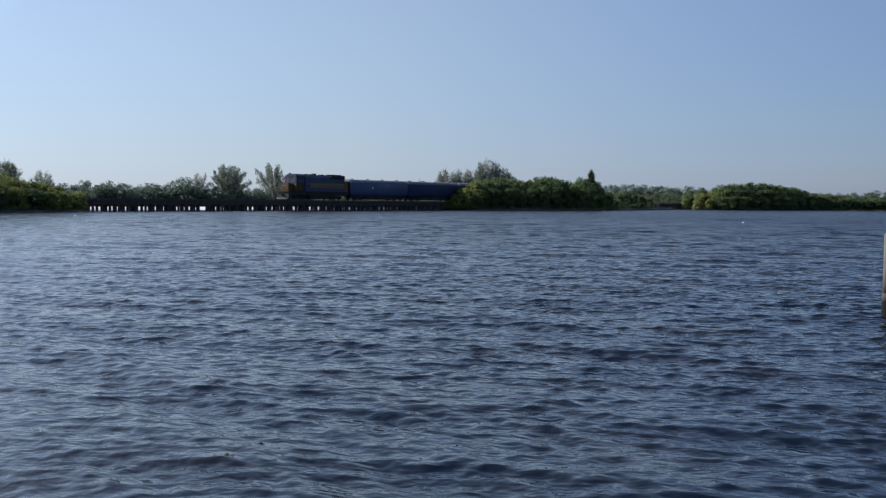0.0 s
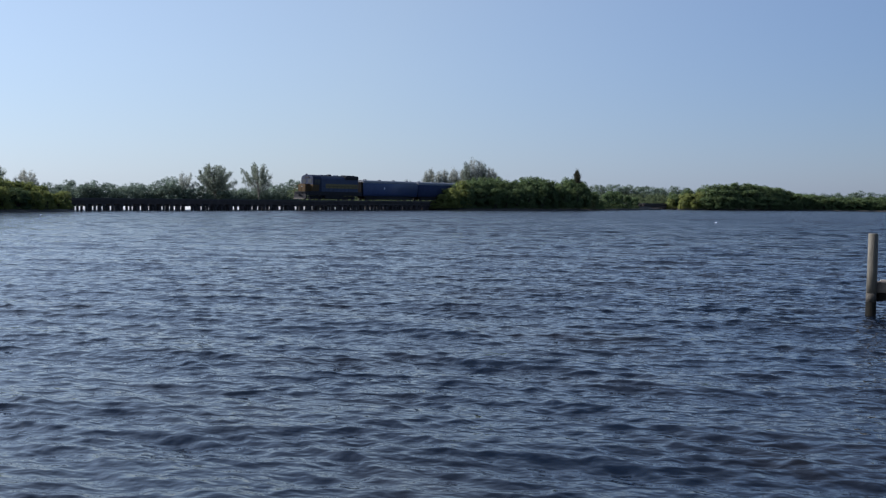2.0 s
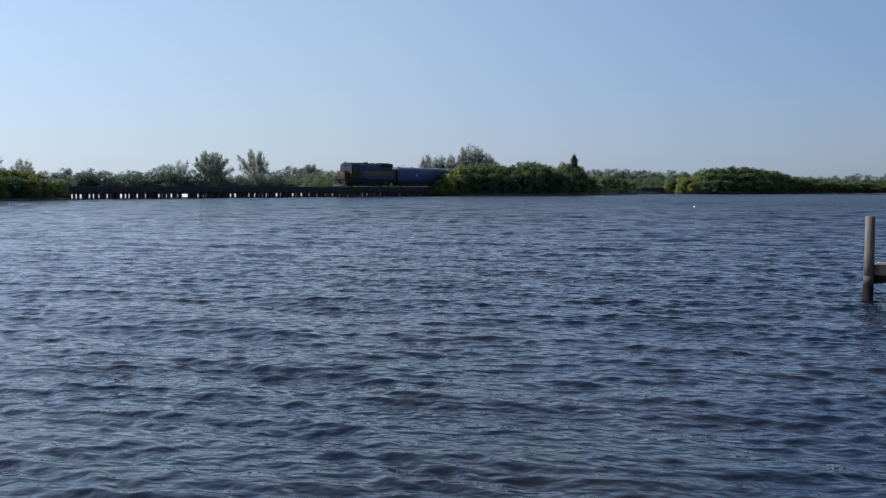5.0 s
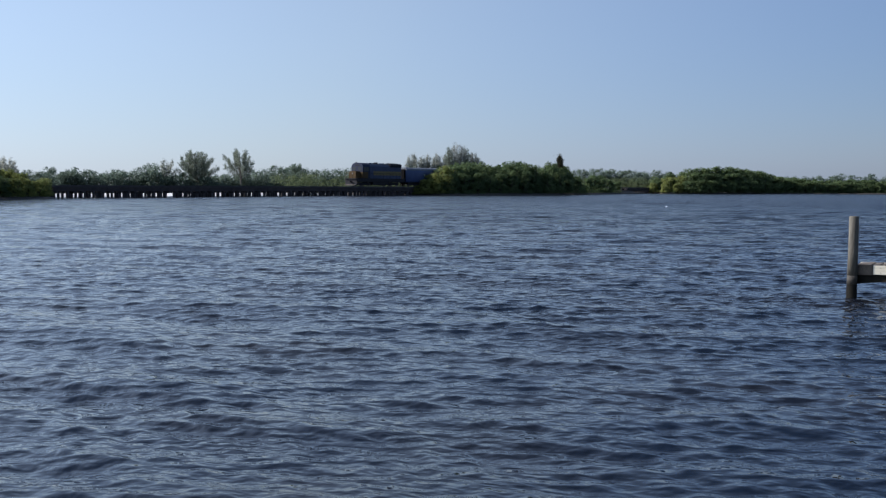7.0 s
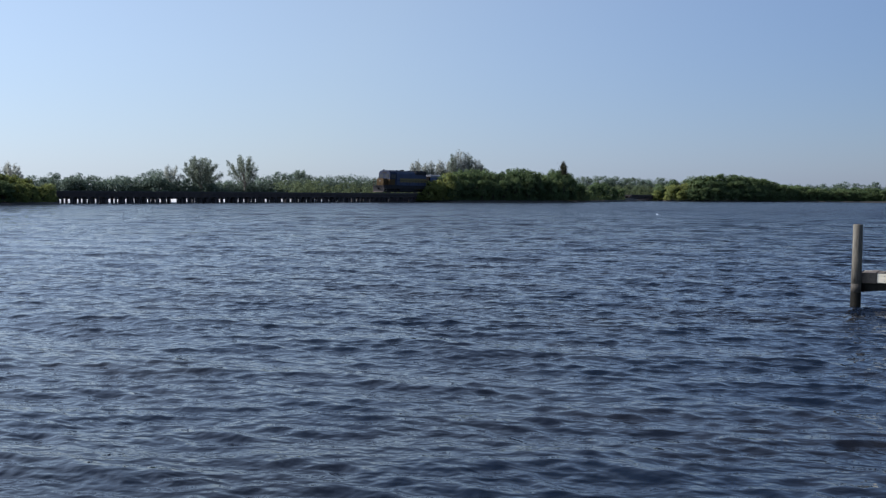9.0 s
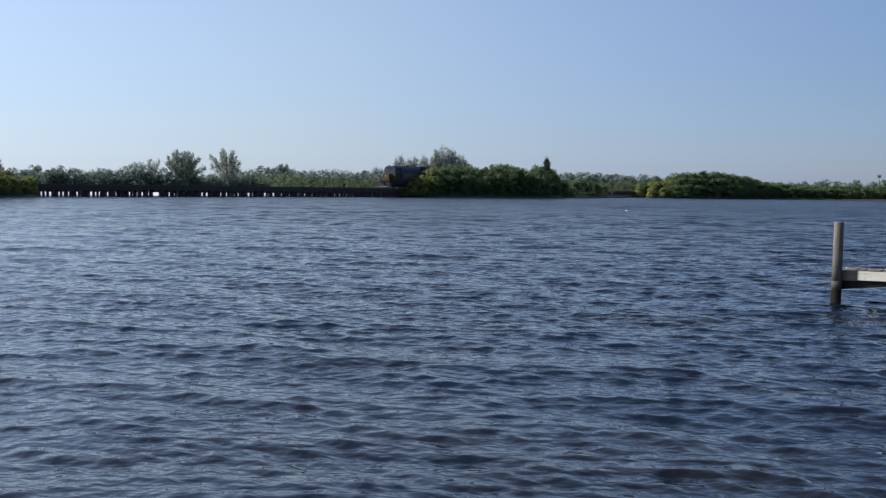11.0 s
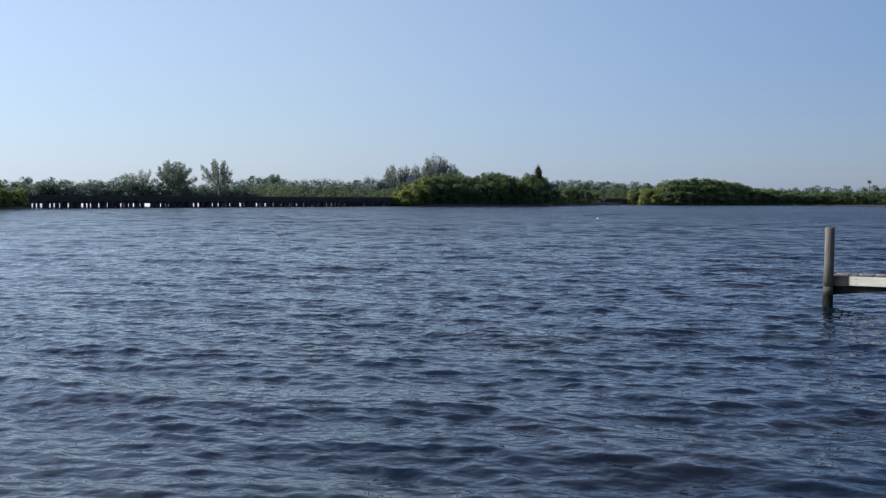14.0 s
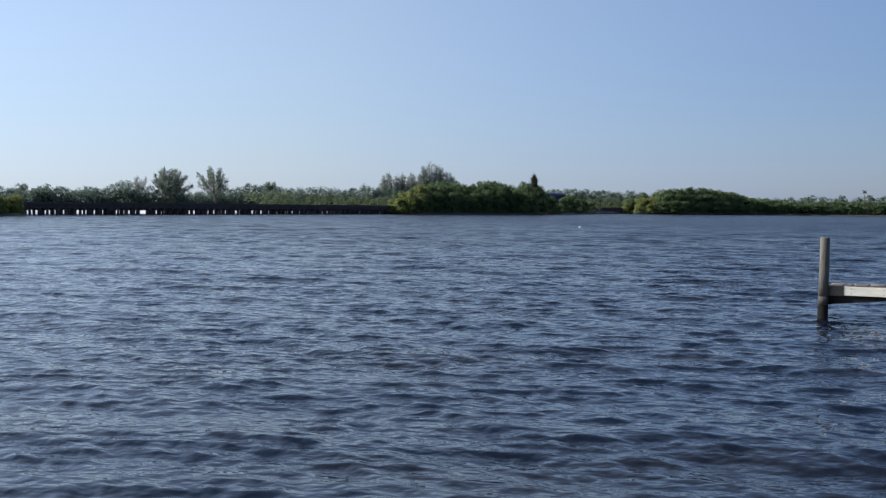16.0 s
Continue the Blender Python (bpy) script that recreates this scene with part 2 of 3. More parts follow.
def waves(x, y, cell):
    """The height of the chop at places, and its sideways pull towards the crests; waves finer than the mesh are left out."""
    r = np.random.RandomState(11)
    main = math.atan2(SEA_SPEED.y, SEA_SPEED.x) + 0.55
    z, dx, dy = np.zeros_like(x), np.zeros_like(x), np.zeros_like(x)
    out = np.clip((y + 0.9 * x - 24.0) / 60.0, 0, 1)      # rougher out on the open bay
    for i in range(100):
        lam = 0.2 * (4.4 / 0.2) ** (i / 99.0)
        turn = main + r.normal(0, 0.65 if lam < 0.6 else 0.48 if lam < 1.5 else 0.42)
        k = 2 * math.pi / lam
        steep = 0.027 if lam < 0.5 else 0.0135 if lam < 1.6 else 0.0095
        amp = steep * lam / 6.283 * r.uniform(0.6, 1.4)
        fade = np.clip((lam / cell - 2.5) / 2.5, 0, 1)
        ph = k * (x * math.cos(turn) + y * math.sin(turn)) + r.uniform(0, 6.28)
        wide, at = lam * r.uniform(3.0, 6.0), r.uniform(0, 6.28)
        sets = np.sin(6.283 / wide * (x * math.cos(at) + y * math.sin(at)) + r.uniform(0, 6.28))
        sets = 0.7 * (1.0 + 0.9 * sets) ** 1.5 if lam > 0.5 else 1.0 + 0.75 * sets      # a few steep crests among flatter water
        amp = amp * fade * (1.0 + 0.6 * out) * sets
        z += amp * np.cos(ph)
        s = -0.85 * amp * np.sin(ph)
        dx += s * math.cos(turn)
        dy += s * math.sin(turn)
    lean = 1.2 * z                                         # crests lean the way they run: short steep fronts, long flat backs
    return z, dx + lean * math.cos(main), dy + lean * math.sin(main)


def build_water():
    co, quads, base = [], [], 0
    reach = [7.4]
    while reach[-1] < 420:                  # rows wider apart the farther out they lie
        reach.append(reach[-1] + 0.05 * max(1.0, reach[-1] / 27.0) ** 1.35)
    reach = np.array(reach)
    for r0, r1, left, right, turn in ((0, 45, -28, 48, 0.16), (45, 100, -28, 35, 0.18), (100, 200, -28, 30, 0.24), (200, 420, -28, 28, 0.35)):
        first = np.searchsorted(reach, r0)
        rows, turns = reach[max(0, first - 1):np.searchsorted(reach, r1)], np.radians(np.arange(left, right + 0.01, turn))
        rr, aa = np.meshgrid(rows, turns, indexing="ij")
        x, y = rr * np.sin(aa), rr * np.cos(aa) - 2.0
        cell = np.maximum(np.gradient(rows)[:, None], 0.6 * rr * (turns[1] - turns[0]))
        z, dx, dy = waves(x, y, cell)
        edge = np.clip((rr - 7.4) / 0.8, 0, 1) * np.clip((420 - rr) / 12, 0, 1)
        for side in (aa - turns[0], turns[-1] - aa):
            edge = edge * np.clip(side / 0.02, 0, 1)
        z = -0.175 + (z + 0.175) * edge * edge * (3 - 2 * edge)       # the waves die out into the flat sheet
        co.append(np.stack([x + dx, y + dy, z], -1).reshape(-1, 3))
        nr, nc = rr.shape
        i = base + (np.arange(nr - 1)[:, None] * nc + np.arange(nc - 1)[None]).ravel()
        quads.append(np.stack([i, i + 1, i + nc + 1, i + nc], -1))
        base += nr * nc
    co, quads = np.concatenate(co), np.concatenate(quads)
    big = 4800.0
    co = np.r_[co, [[-big, -big, -0.16], [big, -big, -0.16], [big, big, -0.16], [-big, big, -0.16]]]
    quads = np.r_[quads[:, ::-1], [[base, base + 1, base + 2, base + 3]]]
    me = bpy.data.meshes.new("water")
    me.vertices.add(len(co))
    me.vertices.foreach_set("co", co.astype(np.float32).ravel())
    me.loops.add(quads.size)
    me.loops.foreach_set("vertex_index", quads.astype(np.int32).ravel())
    me.polygons.add(len(quads))
    me.polygons.foreach_set("loop_start", np.arange(0, quads.size, 4, dtype=np.int32))
    me.polygons.foreach_set("loop_total", np.full(len(quads), 4, dtype=np.int32))
    me.update(calc_edges=True)
    me.shade_smooth()
    me.materials.append(WATER)
    return tagged(new("water", me), "choppy dark blue bay water with short wind waves", "water", kind="structure")


water = build_water()


def build_foam():
    """Small scattered whitecaps that ride with the waves."""
    r = random.Random(14)
    vs, fs = [], []
    for k in range(5):
        a, d = radians(r.uniform(-27, 27)), r.uniform(110, 190)
        x, y, b = d * math.sin(a), d * math.cos(a) + 6, len(vs)
        w, h, n = r.uniform(0.07, 0.16), r.uniform(0.02, 0.03), 9
        vs.append((x, y, 0.085))
        for i in range(n):
            u, q = 6.283 * i / n, r.uniform(0.6, 1.2)
            vs.append((x + w * q * math.cos(u), y + h * q * math.sin(u) + 0.1 * math.cos(u) ** 2, 0.07 + 0.03 * math.sin(u)))
        fs += [(b, b + 1 + i, b + 1 + (i + 1) % n) for i in range(n)]
    return tagged(link_mesh("foam", vs, fs, FOAM, water, "small white foam crests"), kind="stuff")


build_foam()

# ---- track line, land ----
TRACK = Vector((-62.6, 164.3, 0.0))          # where the trestle leaves the mangroves
ALONG = Vector((0.527, 0.850, 0.0)).normalized()
ACROSS = Vector((ALONG.y, -ALONG.x, 0.0))    # towards the camera's side
DECK = 1.80
TRACK_TURN = math.degrees(math.atan2(ALONG.y, ALONG.x))


def on_track(s, off=0.0, z=0.0):
    return TRACK + float(s) * ALONG + float(off) * ACROSS + Vector((0, 0, z))


def track_pose(s, z=0.0):
    p = on_track(s, 0, z)
    return pose(p.x, p.y, p.z, 0, 0, TRACK_TURN)


def land(name, outline, top, material, label, edge=1.5):
    """A low bank: an outline in plan, sloping up from under the water to an uneven top."""
    bm = bmesh.new()
    pts = [Vector((x, y, 0)) for x, y in outline]
    mid = sum(pts, Vector()) / len(pts)
    fine = []
    for a, b in zip(pts, pts[1:] + pts[:1]):
        k = max(2, int((b - a).length / 3))
        fine += [a.lerp(b, i / k) for i in range(k)]
    rings = []
    for inset, z in ((0.0, -0.6), (edge, top * 0.7), (edge * 2.5, top)):
        ring = []
        for p in fine:
            d = (mid - p).normalized()
            q = p + d * (inset + noise.noise(p * 0.3) * 0.7)
            ring.append(bm.verts.new((q.x, q.y, z + 0.12 * noise.noise(q * 0.5) * (z > 0))))
        rings.append(ring)
    k = len(fine)
    for a, b in zip(rings, rings[1:]):
        for i in range(k):
            bm.faces.new((a[i], a[(i + 1) % k], b[(i + 1) % k], b[i]))
    bm.faces.new(rings[-1])
    bmesh.ops.recalc_face_normals(bm, faces=bm.faces)
    return tagged(part(name, bm, material, None, "", True), label, "ground", kind="structure")


def strip(s0, s1, o0, o1):
    return [on_track(s, o).xy[:] for s, o in ((s0, o0), (s1, o0), (s1, o1), (s0, o1))]


land("ground_west", [(-58.2, 157), (-62.4, 139), (-72, 118), (-130, 60), (-190, 120), (-90, 190), (-66, 163)], 0.35, MUD, "dark mud bank under the mangroves")
land("ground_island", [(-13.0, 242.5), (-4, 243), (9, 254), (22, 268), (31, 290), (37, 305), (54, 336), (42, 345), (22, 322), (2, 279), (-9, 256)], 0.4, MUD, "low dark mangrove island beside the track")
land("ground_far", strip(-130, 420, -30, -330), 0.5, MUD, "low far shore behind the trestle")
# Added pale bank: its near-white colour makes the gaps between the piles bright.
land("ground_gap_backing", strip(-12, 82, -9, -34), 0.55, GAP_PALE, "pale bank added behind the trestle to brighten its gaps", 4.0)
land("ground_causeway", strip(98, 214, 3.5, -40), 0.9, MUD, "low causeway that carries the track", 2.0)
land("ground_far_east", strip(200, 330, -6, -40), 0.6, MUD, "low bank behind the far trestle")
land("ground_east", [(60, 352), (77, 352), (110, 374), (132, 379), (153, 378), (260, 330), (330, 420), (150, 640), (70, 470), (36, 382), (60, 392), (66, 372)], 0.4, MUD, "dark mangrove shore across the bay")

# ---- trestle and track ----
def build_track():
    track = empty("track", track_pose(0, DECK), "single railway track on dark timber ties", "railway track", kind="structure")
    for y in (-0.7175, 0.7175):
        bm = bmesh.new()
        prism(bm, [(y - 0.07, 0.0), (y + 0.07, 0.0), (y + 0.02, 0.03), (y + 0.036, 0.16), (y - 0.036, 0.16), (y - 0.02, 0.03)], -130, 420)
        part("rail", bm, STEEL, track)
    vs, fs = [], []
    for i, s in enumerate(np.arange(-130, 420, 0.55)):
        b, j = len(vs), random.uniform(-0.06, 0.06)
        vs += [(s + x, y + j, z) for z in (-0.2, 0.0) for x, y in ((0, -1.45), (0.24, -1.45), (0.24, 1.45), (0, 1.45))]
        fs += [[b + k for k in f] for f in ((3, 2, 1, 0), (4, 5, 6, 7), (0, 1, 5, 4), (1, 2, 6, 5), (2, 3, 7, 6), (3, 0, 4, 7))]
    tagged(link_mesh("ties", vs, fs, CREOSOTE, track, "dark timber ties"), kind="stuff")
    return track


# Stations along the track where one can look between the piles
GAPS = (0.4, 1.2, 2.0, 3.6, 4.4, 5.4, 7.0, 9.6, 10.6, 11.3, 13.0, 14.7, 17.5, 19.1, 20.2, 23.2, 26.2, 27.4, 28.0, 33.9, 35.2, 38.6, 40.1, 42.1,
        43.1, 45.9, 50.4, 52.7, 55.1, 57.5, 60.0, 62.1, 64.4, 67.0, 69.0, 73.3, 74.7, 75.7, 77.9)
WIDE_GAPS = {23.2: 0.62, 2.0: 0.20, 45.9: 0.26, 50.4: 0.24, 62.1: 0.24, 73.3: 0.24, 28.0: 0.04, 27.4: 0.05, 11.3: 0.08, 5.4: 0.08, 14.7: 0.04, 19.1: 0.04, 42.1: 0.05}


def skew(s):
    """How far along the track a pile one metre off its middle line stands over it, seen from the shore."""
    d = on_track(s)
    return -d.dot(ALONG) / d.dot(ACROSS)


def build_trestle(s0, s1, first, gaps):
    t = empty("railway_trestle", track_pose(0, 0), "low dark creosoted timber railway trestle on pile bents", "railway bridge", "trestles")
    for y in (-0.95, -0.6, 0.6, 0.95):
        part("stringer", box(bmesh.new(), (s0, y - 0.15, DECK - 0.72), (s1, y + 0.15, DECK - 0.2), 0.02), CREOSOTE, t)
    for y in (-1.52, 1.38):
        part("guard_timber", box(bmesh.new(), (s0, y, DECK - 0.19), (s1, y + 0.16, DECK + 0.16), 0.02), CREOSOTE, t)
    pile = part("pile", tube(bmesh.new(), [(0, 0, -2.0), (0, 0, 0.3), (0, 0, DECK - 1.0)], [0.19, 0.20, 0.21], 9), CREOSOTE, t, smooth=True)
    cap = part("bent_cap", box(bmesh.new(), (-0.17, -1.75, -0.36), (0.17, 1.75, 0.0), 0.03), CREOSOTE, t)
    r = random.Random(5)
    piles, caps = [], []
    for s in np.arange(first, s1 - 0.3, 1.7):
        s = float(s) + r.uniform(-0.2, 0.2)
        caps.append(s)
        for y in (-1.15, -0.5, 0.5, 1.15):
            piles.append((s + r.uniform(-0.05, 0.05), y + r.uniform(-0.08, 0.08)))
    bents = len(piles)
    for s in np.arange(s0 + 0.5, s1 - 0.3, 0.33) if gaps else ():        # filler piles added to keep the view dark between the gaps
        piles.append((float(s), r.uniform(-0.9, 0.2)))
    kept, filler = [], bmesh.new()
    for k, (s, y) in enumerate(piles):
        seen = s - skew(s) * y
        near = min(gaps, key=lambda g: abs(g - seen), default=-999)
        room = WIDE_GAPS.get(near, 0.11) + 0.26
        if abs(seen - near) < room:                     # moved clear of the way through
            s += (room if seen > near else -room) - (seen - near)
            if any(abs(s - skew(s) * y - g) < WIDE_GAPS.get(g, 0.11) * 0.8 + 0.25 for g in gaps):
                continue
        if k < bents:
            kept.append((s, y))
        else:
            tube(filler, [(s, y, -2.0), (s + r.uniform(-0.04, 0.04), y, DECK - 1.0)], [0.19, 0.20], 7)
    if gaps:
        tagged(part("filler_piling", filler, CREOSOTE, t, "dark filler piles added between the bents"), kind="stuff")
    else:
        filler.free()
    for i, (s, y) in enumerate(kept):
        m = pose(s, y, 0, r.uniform(-1.5, 1.5), r.uniform(-1.5, 1.5))
        if i:
            same("pile", pile.data, t, m)
        else:
            pile.matrix_basis = m
    for i, s in enumerate(caps):
        if i:
            same("bent_cap", cap.data, t, pose(s, 0, DECK - 0.72))
        else:
            cap.matrix_basis = pose(s, 0, DECK - 0.72)
    return t


build_track()
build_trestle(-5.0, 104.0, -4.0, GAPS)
build_trestle(210.0, 300.0, 211.0, ())


# ---- plants ----
def leaves(rng, centre, radii, count, size, up=0.3, shell=0.72, stray=0.34):
    """Leaf quads in the outer part of an ellipsoid: arrays of corners."""
    d = rng.normal(size=(count, 3))
    d /= np.linalg.norm(d, axis=1, keepdims=True)
    d[:, 2] = np.where(d[:, 2] < -0.55, -d[:, 2], d[:, 2])
    c = np.array(centre) + d * np.array(radii) * rng.uniform(shell, 1.06, (count, 1))
    nrm = d + rng.normal(size=(count, 3)) * stray + (0, 0, up)
    nrm /= np.linalg.norm(nrm, axis=1, keepdims=True)
    u = np.cross(nrm, rng.normal(size=(count, 3)))
    u /= np.linalg.norm(u, axis=1, keepdims=True)
    v = np.cross(nrm, u)
    s = size * rng.uniform(0.55, 1.35, (count, 1))
    w = rng.uniform(0.35, 0.75, (count, 1))
    return np.stack([c - u * s, c - v * s * w, c + u * s * rng.uniform(0.7, 1.2, (count, 1)), c + v * s * w], 1)


def wisps(rng, centre, radius, count, size, outward):
    """Long thin needle sprays that rise and reach outward from a twig."""
    c = np.array(centre) + rng.normal(size=(count, 3)) * radius * (0.5, 0.5, 0.6)
    u = np.array(outward) * 0.6 + (0, 0, 0.75) + rng.normal(size=(count, 3)) * 0.4
    u /= np.linalg.norm(u, axis=1, keepdims=True)
    v = np.cross(u, rng.normal(size=(count, 3)))
    v /= np.linalg.norm(v, axis=1, keepdims=True)
    s = size * rng.uniform(0.6, 1.4, (count, 1))
    w = s * rng.uniform(0.12, 0.24, (count, 1))
    return np.stack([c - u * s, c - v * w, c + u * s, c + v * w], 1)


def leaf_mesh(name, quads, material, parent=None, label=""):
    q = np.concatenate(quads)
    me = bpy.data.meshes.new(name)
    me.vertices.add(len(q) * 4)
    me.vertices.foreach_set("co", q.astype(np.float32).ravel())
    me.loops.add(len(q) * 4)
    me.loops.foreach_set("vertex_index", np.arange(len(q) * 4, dtype=np.int32))
    me.polygons.add(len(q))
    me.polygons.foreach_set("loop_start", np.arange(0, len(q) * 4, 4, dtype=np.int32))
    me.polygons.foreach_set("loop_total", np.full(len(q), 4, dtype=np.int32))
    me.update(calc_edges=True)
    me.materials.append(material)
    ob = new(name, me)
    ob.parent = parent
    return tagged(ob, label)


def mangrove(seed, material, label, wide=1.0):
    """A mangrove about 6 m high with a crown down to the water, on arching roots."""
    rng, r = np.random.RandomState(seed), random.Random(seed)
    t = empty("mangrove", Matrix(), label, "mangrove tree", "mangroves")
    bm = bmesh.new()
    for k in range(5):
        a = k * 1.26 + r.uniform(-0.3, 0.3)
        d = Vector((math.cos(a), math.sin(a), 0))
        tube(bm, [d * 1.3 * wide + Vector((0, 0, -0.6)), d * 0.8 + Vector((0, 0, 0.7)), d * 0.15 + Vector((0, 0, 1.4)), d * 0.9 + Vector((0, 0, 3.2)), d * 1.5 * wide + Vector((0, 0, 4.6))], [0.05, 0.07, 0.11, 0.07, 0.02], 5)
    part("trunk", bm, ROOT, t)
    quads = []
    for k in range(22):
        a, h = r.uniform(0, 6.28), r.uniform(0.7, 5.2)
        out = (1.9 if h < 3.4 else 1.25) * r.uniform(0.45, 1.0) * wide
        rad = r.uniform(0.5, 1.15)
        quads.append(leaves(rng, (math.cos(a) * out, math.sin(a) * out, h), (rad * 1.15, rad * 1.15, rad * 0.85), int(48 + 86 * rad), 0.165, 0.45, 0.4, 0.42))
    for k in range(9):
        a = k * 0.7 + r.uniform(-0.2, 0.2)
        quads.append(leaves(rng, (math.cos(a) * 1.5 * wide, math.sin(a) * 1.5 * wide, 0.75), (0.7, 0.7, 0.75), 40, 0.17, 0.2, 0.5))
    quads.append(leaves(rng, (0, 0, 2.7), (1.5 * wide, 1.5 * wide, 2.4), 200, 0.38))
    leaf_mesh("crown", quads, material, t)
    return t


def casuarina(seed, height, width, material, label, density=1.0, bole=0.25):
    """A feathery pine-like tree: a trunk, rising limbs and wisps of needles with gaps between them."""
    rng, r = np.random.RandomState(seed), random.Random(seed)
    t = empty("casuarina", Matrix(), label, "tree", "casuarina trees")
    bm, quads = bmesh.new(), []
    lean = Vector((r.uniform(-0.05, 0.05), r.uniform(-0.05, 0.05), 0)) * height
    at = lambda f: Vector((0, 0, height * f)) + lean * f * f
    tube(bm, [at(f) - Vector((0, 0, 0.4 if f == 0 else 0)) for f in (0, 0.3, 0.6, 0.8, 0.97)], [0.022 * height, 0.016 * height, 0.010 * height, 0.006 * height, 0.002 * height], 7)
    n = int(26 * density)
    for k in range(n):
        up = (k + r.random()) / n
        a = k * 2.4 + r.uniform(-0.4, 0.4)
        tip_z = height * (bole + (1.0 - bole) * (0.25 + 0.75 * up))
        f = max(0.0, (tip_z / height - bole) / (1.0 - bole))
        reach = width * 0.5 * math.sqrt(max(0.0, 1.0 - (2.0 * max(0.0, f - 0.45)) ** 2 / 1.3)) * (0.55 + 0.45 * min(1.0, f / 0.35)) * r.uniform(0.4, 1.12)
        d = Vector((math.cos(a), math.sin(a), 0))
        p0 = at(max(0.06, tip_z / height * 0.55 - 0.05))
        p2 = d * reach + Vector((0, 0, tip_z)) + lean * (tip_z / height) ** 2
        p1 = p0.lerp(p2, 0.5) + d * reach * 0.12
        tube(bm, [p0, p1, p2], [0.006 * height, 0.004 * height, 0.001 * height], 5)
        for w in (0.5, 0.66, 0.8, 0.92, 1.0):
            q = p1.lerp(p2, (w - 0.5) * 2.0)
            rad = (0.22 + 0.052 * height) * r.uniform(0.7, 1.05) * (1.1 - 0.35 * w)
            quads.append(wisps(rng, q, rad, int(20 * math.sqrt(density)) + 12, 0.27, d))
    part("trunk", bm, BARK, t)
    leaf_mesh("crown", quads, material, t)
    return t


def place(proto, x, y, height, nominal, turn, wide=1.0, z=0.0):
    s = height / nominal
    return copy_thing(proto, Matrix.LocRotScale((x, y, z), Euler((0, 0, turn)), (s * wide, s * wide, s)))


def profile(points, x):
    return float(np.interp(x, [p[0] for p in points], [p[1] for p in points]))


# Mangroves of the island, the bank beside the trestle and the shore across the bay
SHORE = "dense green mangrove standing in the water"
protos = [mangrove(20 + i, LEAF_MANGROVE, SHORE) for i in range(4)] + [mangrove(40 + i, LEAF_SUNLIT, "mangrove on the water's edge in a sunlit yellow-green tone") for i in range(2)]
rp = random.Random(77)
ISLAND_TOP = [(-12.5, 2.6), (-11, 4.4), (-9, 6.0), (-6, 7.7), (-2, 7.4), (1, 7.5), (4.3, 8.0), (7, 7.6), (10.5, 8.5), (14, 7.7), (17, 7.6), (20, 8.1), (23, 8.2), (25.5, 7.3), (28, 6.4), (31, 4.6)]
ISLAND_FRONT = [(-13, 242.0), (-4, 244.5), (9, 256.0), (22, 270), (31, 292)]
used = set()


def plant(kind, x, y, h, wide=1.0):
    proto = protos[kind]
    turn = rp.uniform(0, 6.28)
    if kind not in used:
        used.add(kind)
        s = h / 6.0
        proto.matrix_basis = Matrix.LocRotScale((x, y, 0.1), Euler((0, 0, turn)), None)
        for c in proto.children:
            c.data.transform(Matrix.Diagonal((s * wide, s * wide, s, 1)))
        NOMINAL[kind] = h
        return proto
    return place(proto, x, y, h, NOMINAL[kind], turn, wide, 0.1)


NOMINAL = {}
for row, back in enumerate((2.6, 6.5, 11.0)):
    x = -12.0 + row * 0.9
    while x < 31.0:
        top = profile(ISLAND_TOP, x) * (0.72, 0.92, 1.02)[row] * rp.uniform(0.9, 1.06)
        depth = back * (0.55 if x < -4 else 1.0)
        plant(rp.choice((4, 5)) if x < -5 and row < 2 else rp.choice((0, 1, 2, 3)), x, profile(ISLAND_FRONT, x) + depth, max(1.5, top), 1.15 if top < 5 else 0.92)
        x += rp.uniform(2.2, 3.2)
for x, y, h in ((33.0, 303, 4.6), (35.5, 309, 4.8), (38.0, 314, 4.6), (41.0, 319, 4.3), (43.5, 325, 3.7), (37.0, 318, 5.6)):
    plant(rp.choice((0, 1, 2, 3)), x, y, h, 1.25)
WEST_EDGE = [(118, -72), (139, -64.0), (148, -61.4), (155, -60.0)]
for row in range(3):
    y = 122.0 + row
    while y < 159:
        h = (3.3, 4.4, 4.8)[row] * rp.uniform(0.85, 1.1) * (0.95 if y > 154 else 1.08)
        plant(rp.choice((4, 5, 4, 5, 1)), profile(WEST_EDGE, y) - 1.8 - row * 3.4, y, h, 1.3)
        y += rp.uniform(2.6, 3.6)
EAST_TOP = [(58, 3.4), (61, 5.6), (66, 7.4), (71, 8.3), (76, 8.9), (82, 9.2), (88, 8.9), (95, 8.3), (102, 7.5), (107, 6.5), (115, 5.6), (122, 5.0), (140, 5.2), (175, 5.0)]
EAST_FRONT = [(58, 356), (62, 353), (77, 353), (110, 375), (132, 380), (153, 379), (175, 368)]
for row, back in enumerate((0.6, 3.6, 7.0)):
    x = 59.0 + row * 1.2
    while x < (104, 172, 172)[row]:
        h = profile(EAST_TOP, x) * (0.50, 0.80, 1.0)[row] * rp.uniform(0.92, 1.06)
        plant(4 if x < 70 and row < 2 else rp.choice((0, 1, 2, 3)), x, profile(EAST_FRONT, x) + back, h, 1.2 if h > 6 else 1.42)
        x += rp.uniform(3.2, 4.2) if x < 104 else rp.uniform(2.4, 3.0)      # the low far end stands closer


